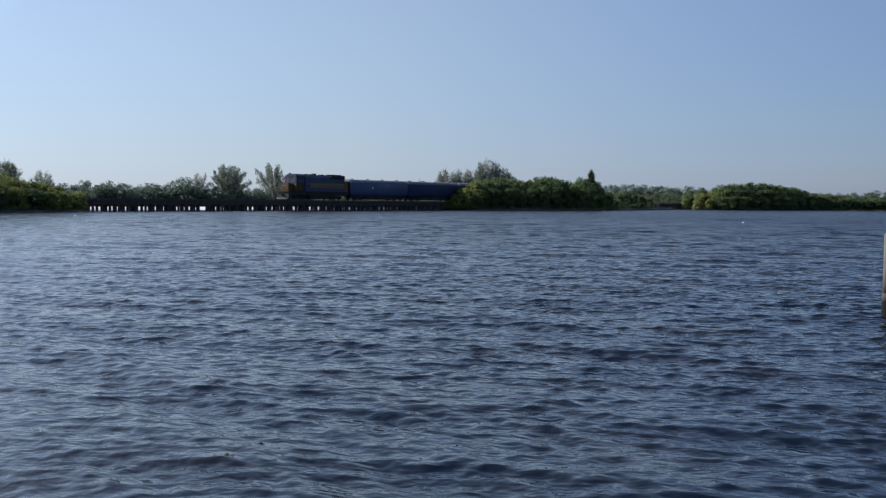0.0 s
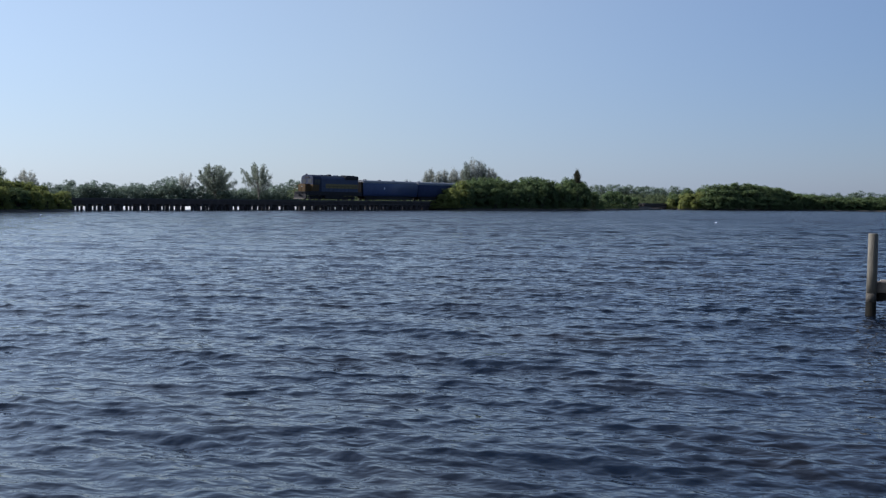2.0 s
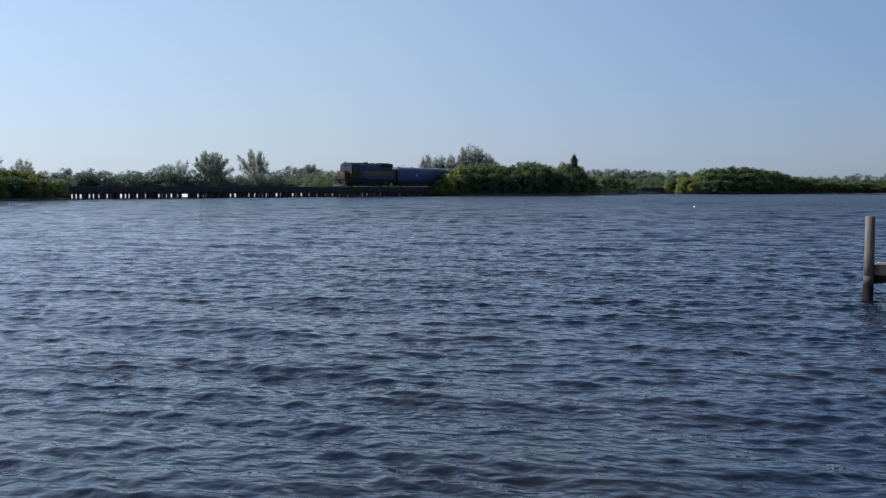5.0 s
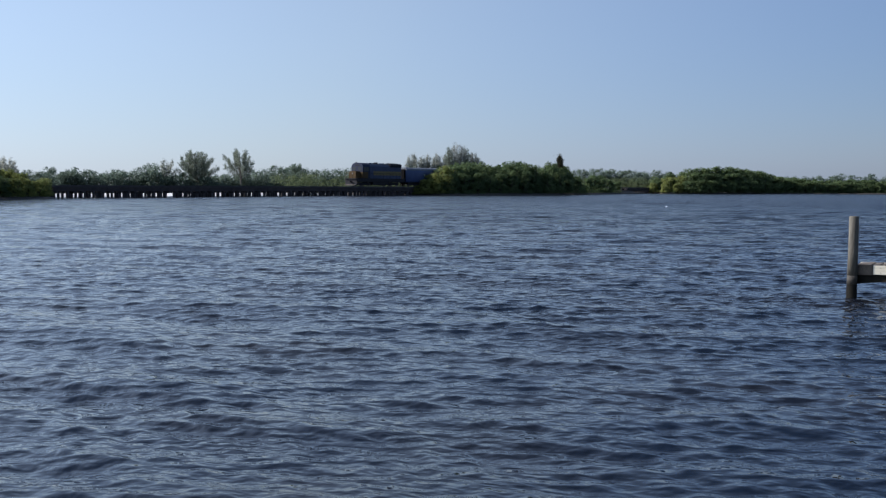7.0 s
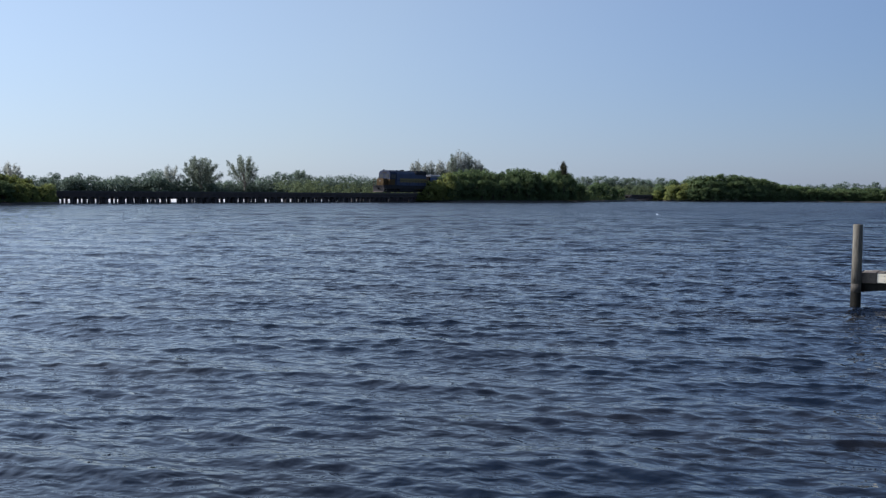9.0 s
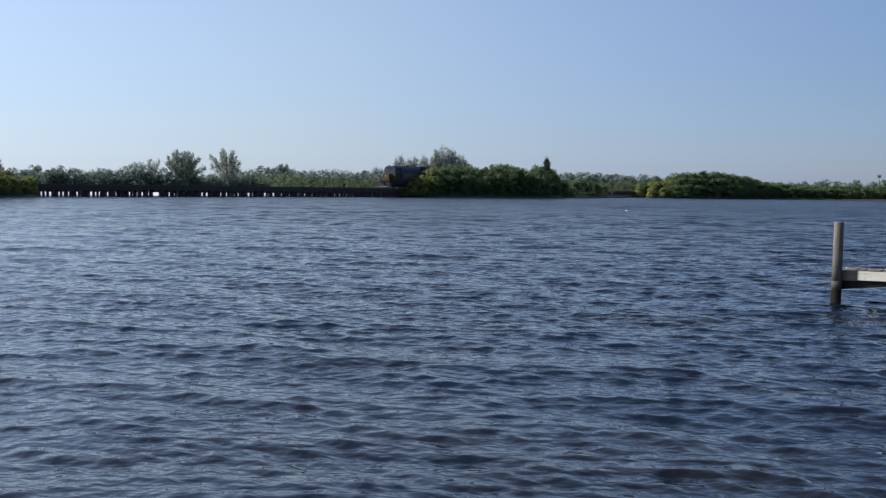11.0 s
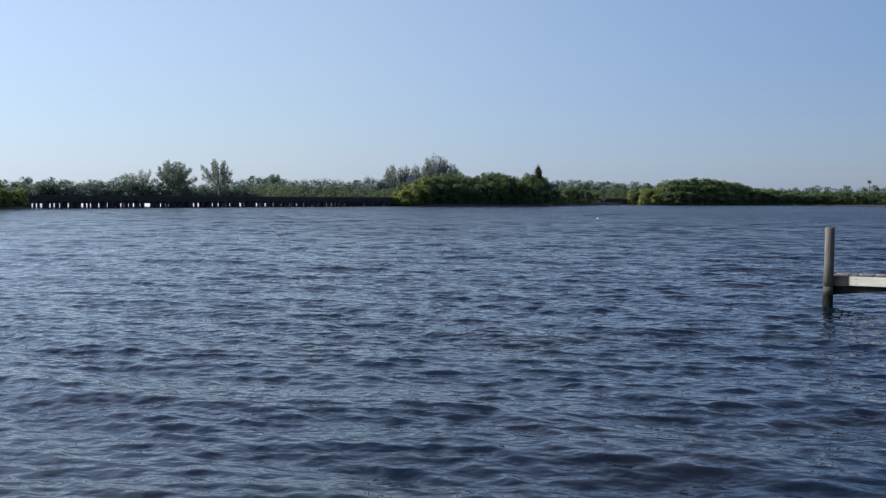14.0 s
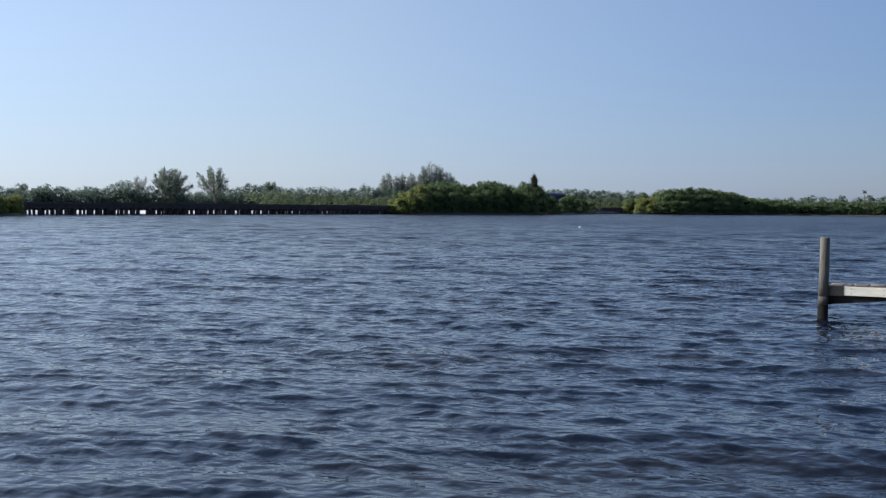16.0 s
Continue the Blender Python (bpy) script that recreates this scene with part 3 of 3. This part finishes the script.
def wood(name, line, tops, depth, count, size, material, label, seed, lift):
    """A far belt of trees: round crowns of many small lobes along a line with a given height."""
    rng, r = np.random.RandomState(seed), random.Random(seed)
    quads = []
    for i in range(count):
        f = (i + r.random()) / count
        x = line[0][0] + f * (line[1][0] - line[0][0])
        y = line[0][1] + f * (line[1][1] - line[0][1])
        h = lift * profile(tops, x) * (r.uniform(0.55, 0.85) if i % 3 else r.uniform(0.85, 1.1))
        y += (0.15 + 0.85 * r.random() if i % 3 == 0 else 0.5 * r.random()) * depth
        wide = r.uniform(1.5, 2.6)
        for k in range(9):                           # one crown
            a, e = r.uniform(0, 6.28), r.uniform(-0.2, 1.0)
            rad = wide * r.uniform(0.32, 0.55)
            q = (x + wide * 0.75 * math.cos(a) * math.cos(e), y + wide * 0.75 * math.sin(a) * math.cos(e), h - wide * 0.9 - rad * 0.3 + wide * 0.8 * math.sin(e) + 0.2)
            quads.append(leaves(rng, q, (rad * 1.1, rad * 1.1, rad * 0.9), 38, size * 1.08, 0.5, 0.4, 0.42))
        quads.append(leaves(rng, (x, y, h * 0.42), (wide * 0.95, wide * 0.95, h * 0.48), 100, size * 1.8, 0.3, 0.5))
    return tagged(leaf_mesh(name, quads, material), label, "trees", kind="stuff")


WEST_WOOD = [(-125, 5.0), (-95, 4.6), (-80, 4.5), (-72.5, 4.7), (-70, 6.3), (-67.5, 4.6), (-63.5, 4.2), (-58, 4.2), (-55.5, 3.9), (-50, 4.9), (-42, 5.7), (-36, 4.9), (-28, 5.3), (-18, 5.8), (-8, 6.0), (10, 6.0)]
wood("far_wood", ((-128, 196), (6, 292)), WEST_WOOD, 14, 380, 0.16, LEAF_HAZED, "hazy green belt of low trees behind the trestle", 3, 1.19)
wood("far_wood", ((30, 372), (75, 402)), [(30, 6.6), (40, 7.0), (60, 7.2), (75, 6.8)], 12, 120, 0.19, LEAF_HAZED, "light green belt of trees across the bay", 4, 1.12)
wood("far_wood", ((95, 392), (190, 392)), [(95, 7.0), (107, 5.8), (125, 5.4), (132, 6.2), (140, 5.4), (152, 6.4), (190, 5.6)], 12, 150, 0.19, LEAF_HAZED, "low belt of far trees", 6, 1.12)


def thicket(s0, s1, o0, o1, count, high):
    """The sunny scrub where a trestle meets the land."""
    rng, r = np.random.RandomState(int(s0)), random.Random(int(s0))
    quads = []
    for i in range(count):
        p = on_track(r.uniform(s0, s1), -r.uniform(o0, o1))
        rad = r.uniform(0.7, 1.3)
        quads.append(leaves(rng, (p.x, p.y, rad * 0.6 + r.uniform(0.2, high)), (rad * 1.2, rad * 1.2, rad), 150, 0.15))
    return tagged(leaf_mesh("scrub", quads, LEAF_SCRUB), "sunlit green scrub behind the trestle", "shrubs", kind="stuff")


thicket(62, 118, 5, 14, 110, 2.8)
thicket(205, 310, 7, 16, 240, 3.6)


def single(proto, x, y, turn=0.0):
    proto.matrix_basis = pose(x, y, 0.2, 0, 0, turn)
    return proto


single(casuarina(31, 9.2, 8.6, LEAF_PINE, "round-headed grey-green casuarina above the low wood", 1.7, 0.35), -61.0, 246)
single(casuarina(32, 9.8, 7.4, LEAF_PINE, "tall open casuarina with a fan-shaped feathery head", 1.0, 0.42), -52.0, 250)
single(casuarina(33, 8.2, 6.4, LEAF_PINE, "dense grey casuarina beside the mangroves", 1.6), -91.5, 199)
single(casuarina(34, 6.6, 4.2, LEAF_BARE, "thin half-bare tree above the mangroves", 0.5, 0.5), -85.0, 200)
single(casuarina(35, 6.9, 2.8, LEAF_HAZED, "thin tree standing out of the wood", 0.4, 0.82), -41.5, 262)
single(casuarina(36, 7.6, 4.0, LEAF_BARE, "thin half-bare tree in the wood", 0.4, 0.5), -67.5, 244)
for i, (x, h) in enumerate(((-15.6, 9.4), (-14.2, 10.3), (-12.6, 9.3), (-10.9, 10.0), (-9.3, 9.5), (-7.9, 10.2), (-6.5, 10.0))):
    single(casuarina(50 + i, h, 2.3, LEAF_BARE, "slender grey half-bare casuarina behind the island", 0.62, 0.3), x, 288 + i % 2 * 2)
for i, (x, h, w) in enumerate(((-5.0, 11.8, 2.4), (-3.7, 12.8, 3.0), (-2.2, 12.2, 2.7), (-0.6, 11.8, 2.6), (1.0, 10.8, 2.5), (2.4, 9.6, 2.2))):
    single(casuarina(60 + i, h, w, LEAF_BARE if i % 3 else LEAF_PINE, "tall grey casuarina behind the mangrove island", 0.7, 0.25), x, 286 + i)
single(casuarina(71, 9.9, 1.5, LEAF_DARK, "narrow dark conifer rising from the mangroves", 0.8, 0.6), 23.4, 281)


def palm(seed, height):
    rng, r = np.random.RandomState(seed), random.Random(seed)
    t = empty("palm", Matrix(), "slim cabbage palm with a small round head", "palm tree", "palms")
    part("trunk", tube(bmesh.new(), [(0, 0, -0.3), (0.1, 0, height * 0.5), (0.05, 0, height)], [0.13, 0.10, 0.09], 7), BARK, t)
    vs, fs = [], []
    for k in range(26):
        a, lift = k * 2.4, r.uniform(-0.5, 1.0)
        d = Vector((math.cos(a), math.sin(a), 0))
        side = Vector((-d.y, d.x, 0)) * 0.22
        p = [Vector((0.05, 0, height)) + d * (u * 0.95) + Vector((0, 0, lift * u * 1.1 - 0.55 * u * u)) for u in (0, 0.5, 1.0)]
        b = len(vs)
        vs += [p[0], p[1] + side, p[2], p[1] - side]
        fs.append((b, b + 1, b + 2, b + 3))
    link_mesh("crown", vs, fs, LEAF_MANGROVE, t)
    return t


single(palm(1, 8.7), 153, 399)
single(palm(2, 6.2), 160, 400)

# ---- dock ----
def build_dock():
    d = empty("dock", pose(7.56, 21.64, 0, 0, 0, -27), "weathered wooden dock with pale fascia board", "dock")
    L = 4.2
    part("fascia", box(bmesh.new(), (0.36, 0.0, 0.466), (L, 0.045, 0.645), 0.006), PALE_WOOD, d, "sunlit bleached fascia board")
    # The piling's shadow on the fascia, built as a darker block.
    part("shadow_block", box(bmesh.new(), (0.06, 0.012, 0.45), (0.355, 0.055, 0.655), 0.012), PLANK_WOOD, d, "dark block in place of the piling's shadow on the fascia")
    part("back_fascia", box(bmesh.new(), (0.0, 1.0, 0.466), (L, 1.045, 0.64), 0.006), PALE_WOOD, d)
    part("beam", box(bmesh.new(), (0.0, 0.05, 0.27), (0.12, 0.99, 0.50), 0.01), WET_SHADED_WOOD, d, "dark cross beam")
    # Shade below the fascia, given the shape of a tapering dark board.
    bm = bmesh.new()
    prism(bm, [(0.05, 0.27), (0.12, 0.27), (0.12, 0.466), (0.05, 0.466)], 0.0, 1.9)
    for v in bm.verts:
        if v.co.x > 1 and v.co.z < 0.4:
            v.co.z = 0.46
    part("shade_board", bm, WET_SHADED_WOOD, d, "near-black board for the shade under the fascia")
    plank = part("plank", box(bmesh.new(), (0, 0, 0), (0.135, 0.94, 0.036), 0.006), PLANK_WOOD, d)
    plank.matrix_basis = pose(0.03, 0.05, 0.604)
    for i in range(1, 28):
        same("plank", plank.data, d, pose(0.03 + i * 0.148, 0.05 + random.uniform(0, 0.012), 0.604 + random.uniform(-0.003, 0.012), random.uniform(-0.6, 0.6), 0, random.uniform(-0.8, 0.8)))
    for x, y in ((2.4, 0.2), (2.4, 0.9)):
        part("leg", tube(bmesh.new(), [(x, y, -1.5), (x, y, 0.466)], [0.09, 0.09], 12), WET_SHADED_WOOD, d, smooth=True)
    for i in range(6):
        for z in (0.505, 0.6):
            part("nail_head", tube(bmesh.new(), [(0.5 + i * 0.6, -0.003, z), (0.5 + i * 0.6, 0.004, z)], [0.009, 0.009], 6), STEEL, d)
    return d


def build_piling():
    p = empty("piling", pose(7.52, 21.6, 0, 0, 0.5, 0), "round weathered wooden piling, wet and dark at its foot", "piling")
    part("shaft", tube(bmesh.new(), [(0, 0, 0.44), (0.004, 0, 0.9), (0, 0, 1.578), (0, 0, 1.60)], [0.097, 0.095, 0.092, 0.083], 20), POST_WOOD, p, smooth=True)
    part("splash_band", tube(bmesh.new(), [(0, 0, 0.27), (0, 0, 0.44)], [0.0985, 0.0970], 20), DAMP_WOOD, p, "damp darkened band", True)
    part("wet_foot", tube(bmesh.new(), [(0, 0, -1.6), (0, 0, 0.12), (0, 0, 0.27)], [0.103, 0.101, 0.0985], 20), WET_SHADED_WOOD, p, "dark wet foot with growth")
    return p


build_dock()
build_piling()

# ---- train ----
RAIL_TOP = DECK + 0.16
WHEEL = 0.50


def wheelset(parent, x, z):
    bm = bmesh.new()
    for y in (-0.72, 0.72):
        tube(bm, [(0, y - 0.06, 0), (0, y - 0.05, 0), (0, y + 0.05, 0), (0, y + 0.06, 0)], [0.44, WHEEL, WHEEL, 0.44], 16)
    tube(bm, [(0, -0.72, 0), (0, 0.72, 0)], [0.09, 0.09], 8)
    w = part("wheelset", bm, STEEL, parent)
    w.matrix_basis = pose(x, 0, z)
    WHEELS.append((w, x, z))
    return w


WHEELS = []


def truck(parent, x, gauge=2.6):
    bm = bmesh.new()
    for y in (-0.98, 0.90):
        box(bm, (-gauge / 2 - 0.55, y, 0.30), (gauge / 2 + 0.55, y + 0.10, 0.82), 0.03)
        for dx in (-gauge / 2, gauge / 2):
            box(bm, (dx - 0.24, y - 0.06, 0.22), (dx + 0.24, y + 0.16, 0.78), 0.03)
    box(bm, (-0.3, -0.95, 0.45), (0.3, 0.95, 0.85), 0.03)
    tr = part("truck", bm, BLACK, parent, "grimy black truck frame")
    tr.matrix_basis = pose(x, 0, 0)
    for dx in (-gauge / 2, gauge / 2):
        wheelset(tr, dx, WHEEL)
    return tr


def build_locomotive():
    """Origin at the front coupler face on the rail; the hood runs to +x."""
    lo = empty("locomotive", track_pose(42.5, RAIL_TOP), "blue diesel locomotive with yellow stripe and orange nose", "locomotive")
    part("frame", box(bmesh.new(), (0.7, -1.5, 0.78), (17.6, 1.5, 1.45), 0.04), BLACK, lo, "black underframe")
    part("fuel_tank", box(bmesh.new(), (6.2, -1.35, 0.2), (12.0, 1.35, 1.0), 0.12), BLACK, lo)
    bm = bmesh.new()
    prism(bm, [(-1.45, 1.45), (1.45, 1.45), (1.5, 3.55), (1.3, 3.95), (0.6, 4.22), (-0.6, 4.22), (-1.3, 3.95), (-1.5, 3.55)], 2.5, 5.0)
    cab = part("cab", bm, CAB_BLUE, lo, "dark blue crew cab with dark windows")
    for y in (-1.52, 1.50):
        part("cab_panel", box(bmesh.new(), (2.46, y, 1.5), (4.3, y + 0.02, 2.6)), ORANGE, cab, "orange lower cab side")
    part("cab_panel", box(bmesh.new(), (2.47, -1.45, 1.5), (2.50, 1.45, 2.6)), ORANGE, cab, "orange lower cab front")
    for y in (-1.515, 1.475):
        part("side_window", box(bmesh.new(), (2.95, y, 2.75), (3.65, y + 0.04, 3.45), 0.01), GLASS, cab)
        part("side_window", box(bmesh.new(), (3.80, y, 2.75), (4.55, y + 0.04, 3.45), 0.01), GLASS, cab)
    for y in (-1.2, 0.3):
        part("windshield", box(bmesh.new(), (2.47, y, 2.85), (2.51, y + 0.9, 3.5), 0.01), GLASS, cab)
    part("number_board", box(bmesh.new(), (2.44, -0.55, 3.66), (2.52, 0.55, 3.92), 0.02), BLACK, cab)
    bm = bmesh.new()
    prism(bm, [(-0.9, 1.45), (0.9, 1.45), (0.9, 2.5), (0.6, 2.72), (-0.6, 2.72), (-0.9, 2.5)], 0.95, 2.5)
    nose = part("nose", bm, ORANGE, lo, "orange short hood")
    part("headlight", tube(bmesh.new(), [(0.90, 0, 2.3), (0.97, 0, 2.3)], [0.14, 0.16], 10), PALE_METAL, nose)
    hood = [(-0.92, 1.45), (0.92, 1.45), (0.92, 3.65), (0.70, 3.95), (-0.70, 3.95), (-0.92, 3.65)]
    part("long_hood", prism(bmesh.new(), hood, 5.0, 17.0), LOCO_BLUE, lo, "blue engine hood")
    part("roof", prism(bmesh.new(), [(-0.75, 3.9), (0.75, 3.9), (0.68, 4.14), (-0.68, 4.14)], 5.1, 12.6), ROOF_GREY, lo, "sunlit grey hood roof")
    part("radiator", prism(bmesh.new(), [(-1.12, 3.55), (1.12, 3.55), (1.12, 4.0), (0.85, 4.2), (-0.85, 4.2), (-1.12, 4.0)], 12.8, 16.9), BLACK, lo, "dark flared radiator section")
    for x in (13.4, 14.8, 16.1):
        part("fan", tube(bmesh.new(), [(x, 0, 4.15), (x, 0, 4.30)], [0.58, 0.55], 16), BLACK, lo)
    part("exhaust_stack", box(bmesh.new(), (8.6, -0.3, 4.1), (9.4, 0.3, 4.38), 0.04), BLACK, lo)
    for x in (6.0, 7.1, 10.6):
        part("blower_box", box(bmesh.new(), (x, -0.5, 4.1), (x + 0.7, 0.5, 4.26), 0.04), BLUE_DARK, lo)
    for y in (-0.945, 0.925):
        part("stripe", box(bmesh.new(), (6.9, y, 2.02), (16.9, y + 0.02, 2.78)), YELLOW, lo, "yellow stripe")
        for k in range(9):
            part("hood_door", box(bmesh.new(), (5.7 + k * 1.2, y + (0.006 if y < 0 else -0.004), 2.84), (6.75 + k * 1.2, y + 0.018, 3.55), 0.005), LOCO_BLUE, lo)
    for y in (-1.44, 1.40):
        bm = bmesh.new()
        for k in range(11):
            tube(bm, [(5.1 + k * 1.18, y, 1.45), (5.1 + k * 1.18, y, 2.35)], [0.022, 0.022], 5)
        tube(bm, [(5.1, y, 2.35), (16.9, y, 2.35)], [0.022, 0.022], 5)
        part("handrail", bm, BLACK, lo)
    bm = bmesh.new()
    for y in (-1.3, -0.45, 0.45, 1.3):
        tube(bm, [(0.35, y, 1.3), (0.35, y, 2.4)], [0.035, 0.035], 6)
    for z in (1.85, 2.4):
        tube(bm, [(2.3, -1.3, z), (0.35, -1.3, z), (0.35, 1.3, z), (2.3, 1.3, z)], [0.035] * 4, 6)
    part("front_railing", bm, ORANGE, lo, "orange front platform railing")
    part("front_platform", box(bmesh.new(), (0.25, -1.4, 1.25), (0.98, 1.4, 1.36), 0.02), BLACK, lo)
    part("horn", tube(bmesh.new(), [(2.85, 0.3, 4.15), (2.85, 0.3, 4.30), (2.5, 0.3, 4.31)], [0.06, 0.07, 0.10], 8), BLACK, lo)
    bm = bmesh.new()
    prism(bm, [(-1.45, 0.25), (1.45, 0.25), (1.5, 1.3), (-1.5, 1.3)], 0.45, 0.72)
    part("pilot", bm, BLACK, lo, "grimy black pilot plate")
    part("plow", box(bmesh.new(), (0.05, -1.4, 0.18), (0.5, 1.4, 0.36), 0.05), STEEL, lo, "worn steel plow blade")
    for y in (-1.5, 1.3):
        for z in (0.45, 0.8, 1.15):
            part("step", box(bmesh.new(), (0.75, y, z), (1.25, y + 0.2, z + 0.05)), PALE_METAL, lo)
    part("coupler", box(bmesh.new(), (-0.1, -0.16, 0.72), (0.5, 0.16, 1.0), 0.05), BLACK, lo)
    for c in lo.children:
        c.data.transform(Matrix.Diagonal((1, 1, 1.16, 1)))
        for g in c.children:
            g.data.transform(Matrix.Diagonal((1, 1, 1.16, 1)))
    truck(lo, 4.0, 2.75)
    truck(lo, 14.1, 2.75)
    return lo


def build_car(s, length, material, label):
    c = empty("railway_car", track_pose(s, RAIL_TOP), label, "railway car", "train cars")
    side = [(-1.22, 0.88), (1.22, 0.88), (1.38, 1.25), (1.48, 1.8), (1.53, 2.5), (1.50, 3.2), (1.36, 3.62), (1.0, 3.86), (0.4, 3.98),
            (-0.4, 3.98), (-1.0, 3.86), (-1.36, 3.62), (-1.50, 3.2), (-1.53, 2.5), (-1.48, 1.8), (-1.38, 1.25)]
    part("body", prism(bmesh.new(), side, 0.22, length - 0.22), material, c, smooth=True)
    roof = [(-1.46, 3.40), (-1.37, 3.64), (-1.0, 3.88), (-0.4, 4.0), (0.4, 4.0), (1.0, 3.88), (1.37, 3.64), (1.46, 3.40), (1.30, 3.5), (-1.30, 3.5)]
    part("roof", prism(bmesh.new(), roof, 0.20, length - 0.20), ROOF_GREY, c, "grey rounded roof")
    for k in range(4):
        x = 2.0 + k * (length - 4.6) / 3
        part("roof_vent", box(bmesh.new(), (x, -0.25, 3.96), (x + 0.6, 0.25, 4.16), 0.05), ROOF_GREY, c)
    for y in (-1.23, 1.21):
        part("sill", box(bmesh.new(), (0.45, y, 0.84), (length - 0.45, y + 0.02, 1.0)), BLACK, c)
    part("underframe", box(bmesh.new(), (0.3, -1.1, 0.78), (length - 0.3, 1.1, 1.0), 0.03), BLACK, c)
    for y in (-1.18, 1.14):
        part("skirt", box(bmesh.new(), (4.5, y, 0.24), (length - 4.5, y + 0.04, 0.9), 0.01), BLACK, c, "dark underfloor skirt")
    for x in (0.16, length - 0.22):
        part("end_wall", box(bmesh.new(), (x, -1.2, 0.95), (x + 0.06, 1.2, 3.6), 0.02), RUBBER_AND_SHADE, c, "end wall darkened for the shade between cars")
    if material is BLUE:
        part("plate", box(bmesh.new(), (length * 0.36, -1.545, 2.25), (length * 0.36 + 0.32, -1.515, 2.65), 0.004), FOAM, c, "small white plate")
    for x in (-0.05, length - 0.45):
        part("coupler", box(bmesh.new(), (x, -0.15, 0.72), (x + 0.5, 0.15, 1.0), 0.05), BLACK, c)
    for x in (0.0, length - 0.45):
        part("diaphragm", box(bmesh.new(), (x, -0.95, 1.05), (x + 0.45, 0.95, 3.45), 0.03), RUBBER_AND_SHADE, c, "black rubber diaphragm")
    for o in c.children:
        o.data.transform(Matrix.Diagonal((1, 1, 1.05, 1)))
    truck(c, 3.0, 2.4)
    truck(c, length - 3.0, 2.4)
    return c


train = [(build_locomotive(), 0.0)]
CAR = 19.2
for i in range(3):
    s = 18.1 + i * CAR
    train.append((build_car(42.5 + s, CAR, BLUE if i == 0 else BLUE_DARK, ("blue" if i == 0 else "dark blue") + " railway car with a rounded grey roof"), s))


# ---- what moves ----
def train_at(t):
    return 42.5 + 4.36 * t - 0.0145 * t * t


def motions():
    for ob, s in train:
        walk(ob, [(t, track_pose(train_at(t) + s, RAIL_TOP)) for t in np.arange(0, 16.01, 1.0)])
    for w, x, z in WHEELS:
        walk(w, [(t, pose(x, 0, z, 0, math.degrees((train_at(t) - 42.5) / WHEEL), 0)) for t in np.arange(0, 16.05, 0.15)])
    walk(water, [(t, Matrix.Translation(SEA_SPEED * t)) for t in (0.0, 8.0, 16.0)])


motions()
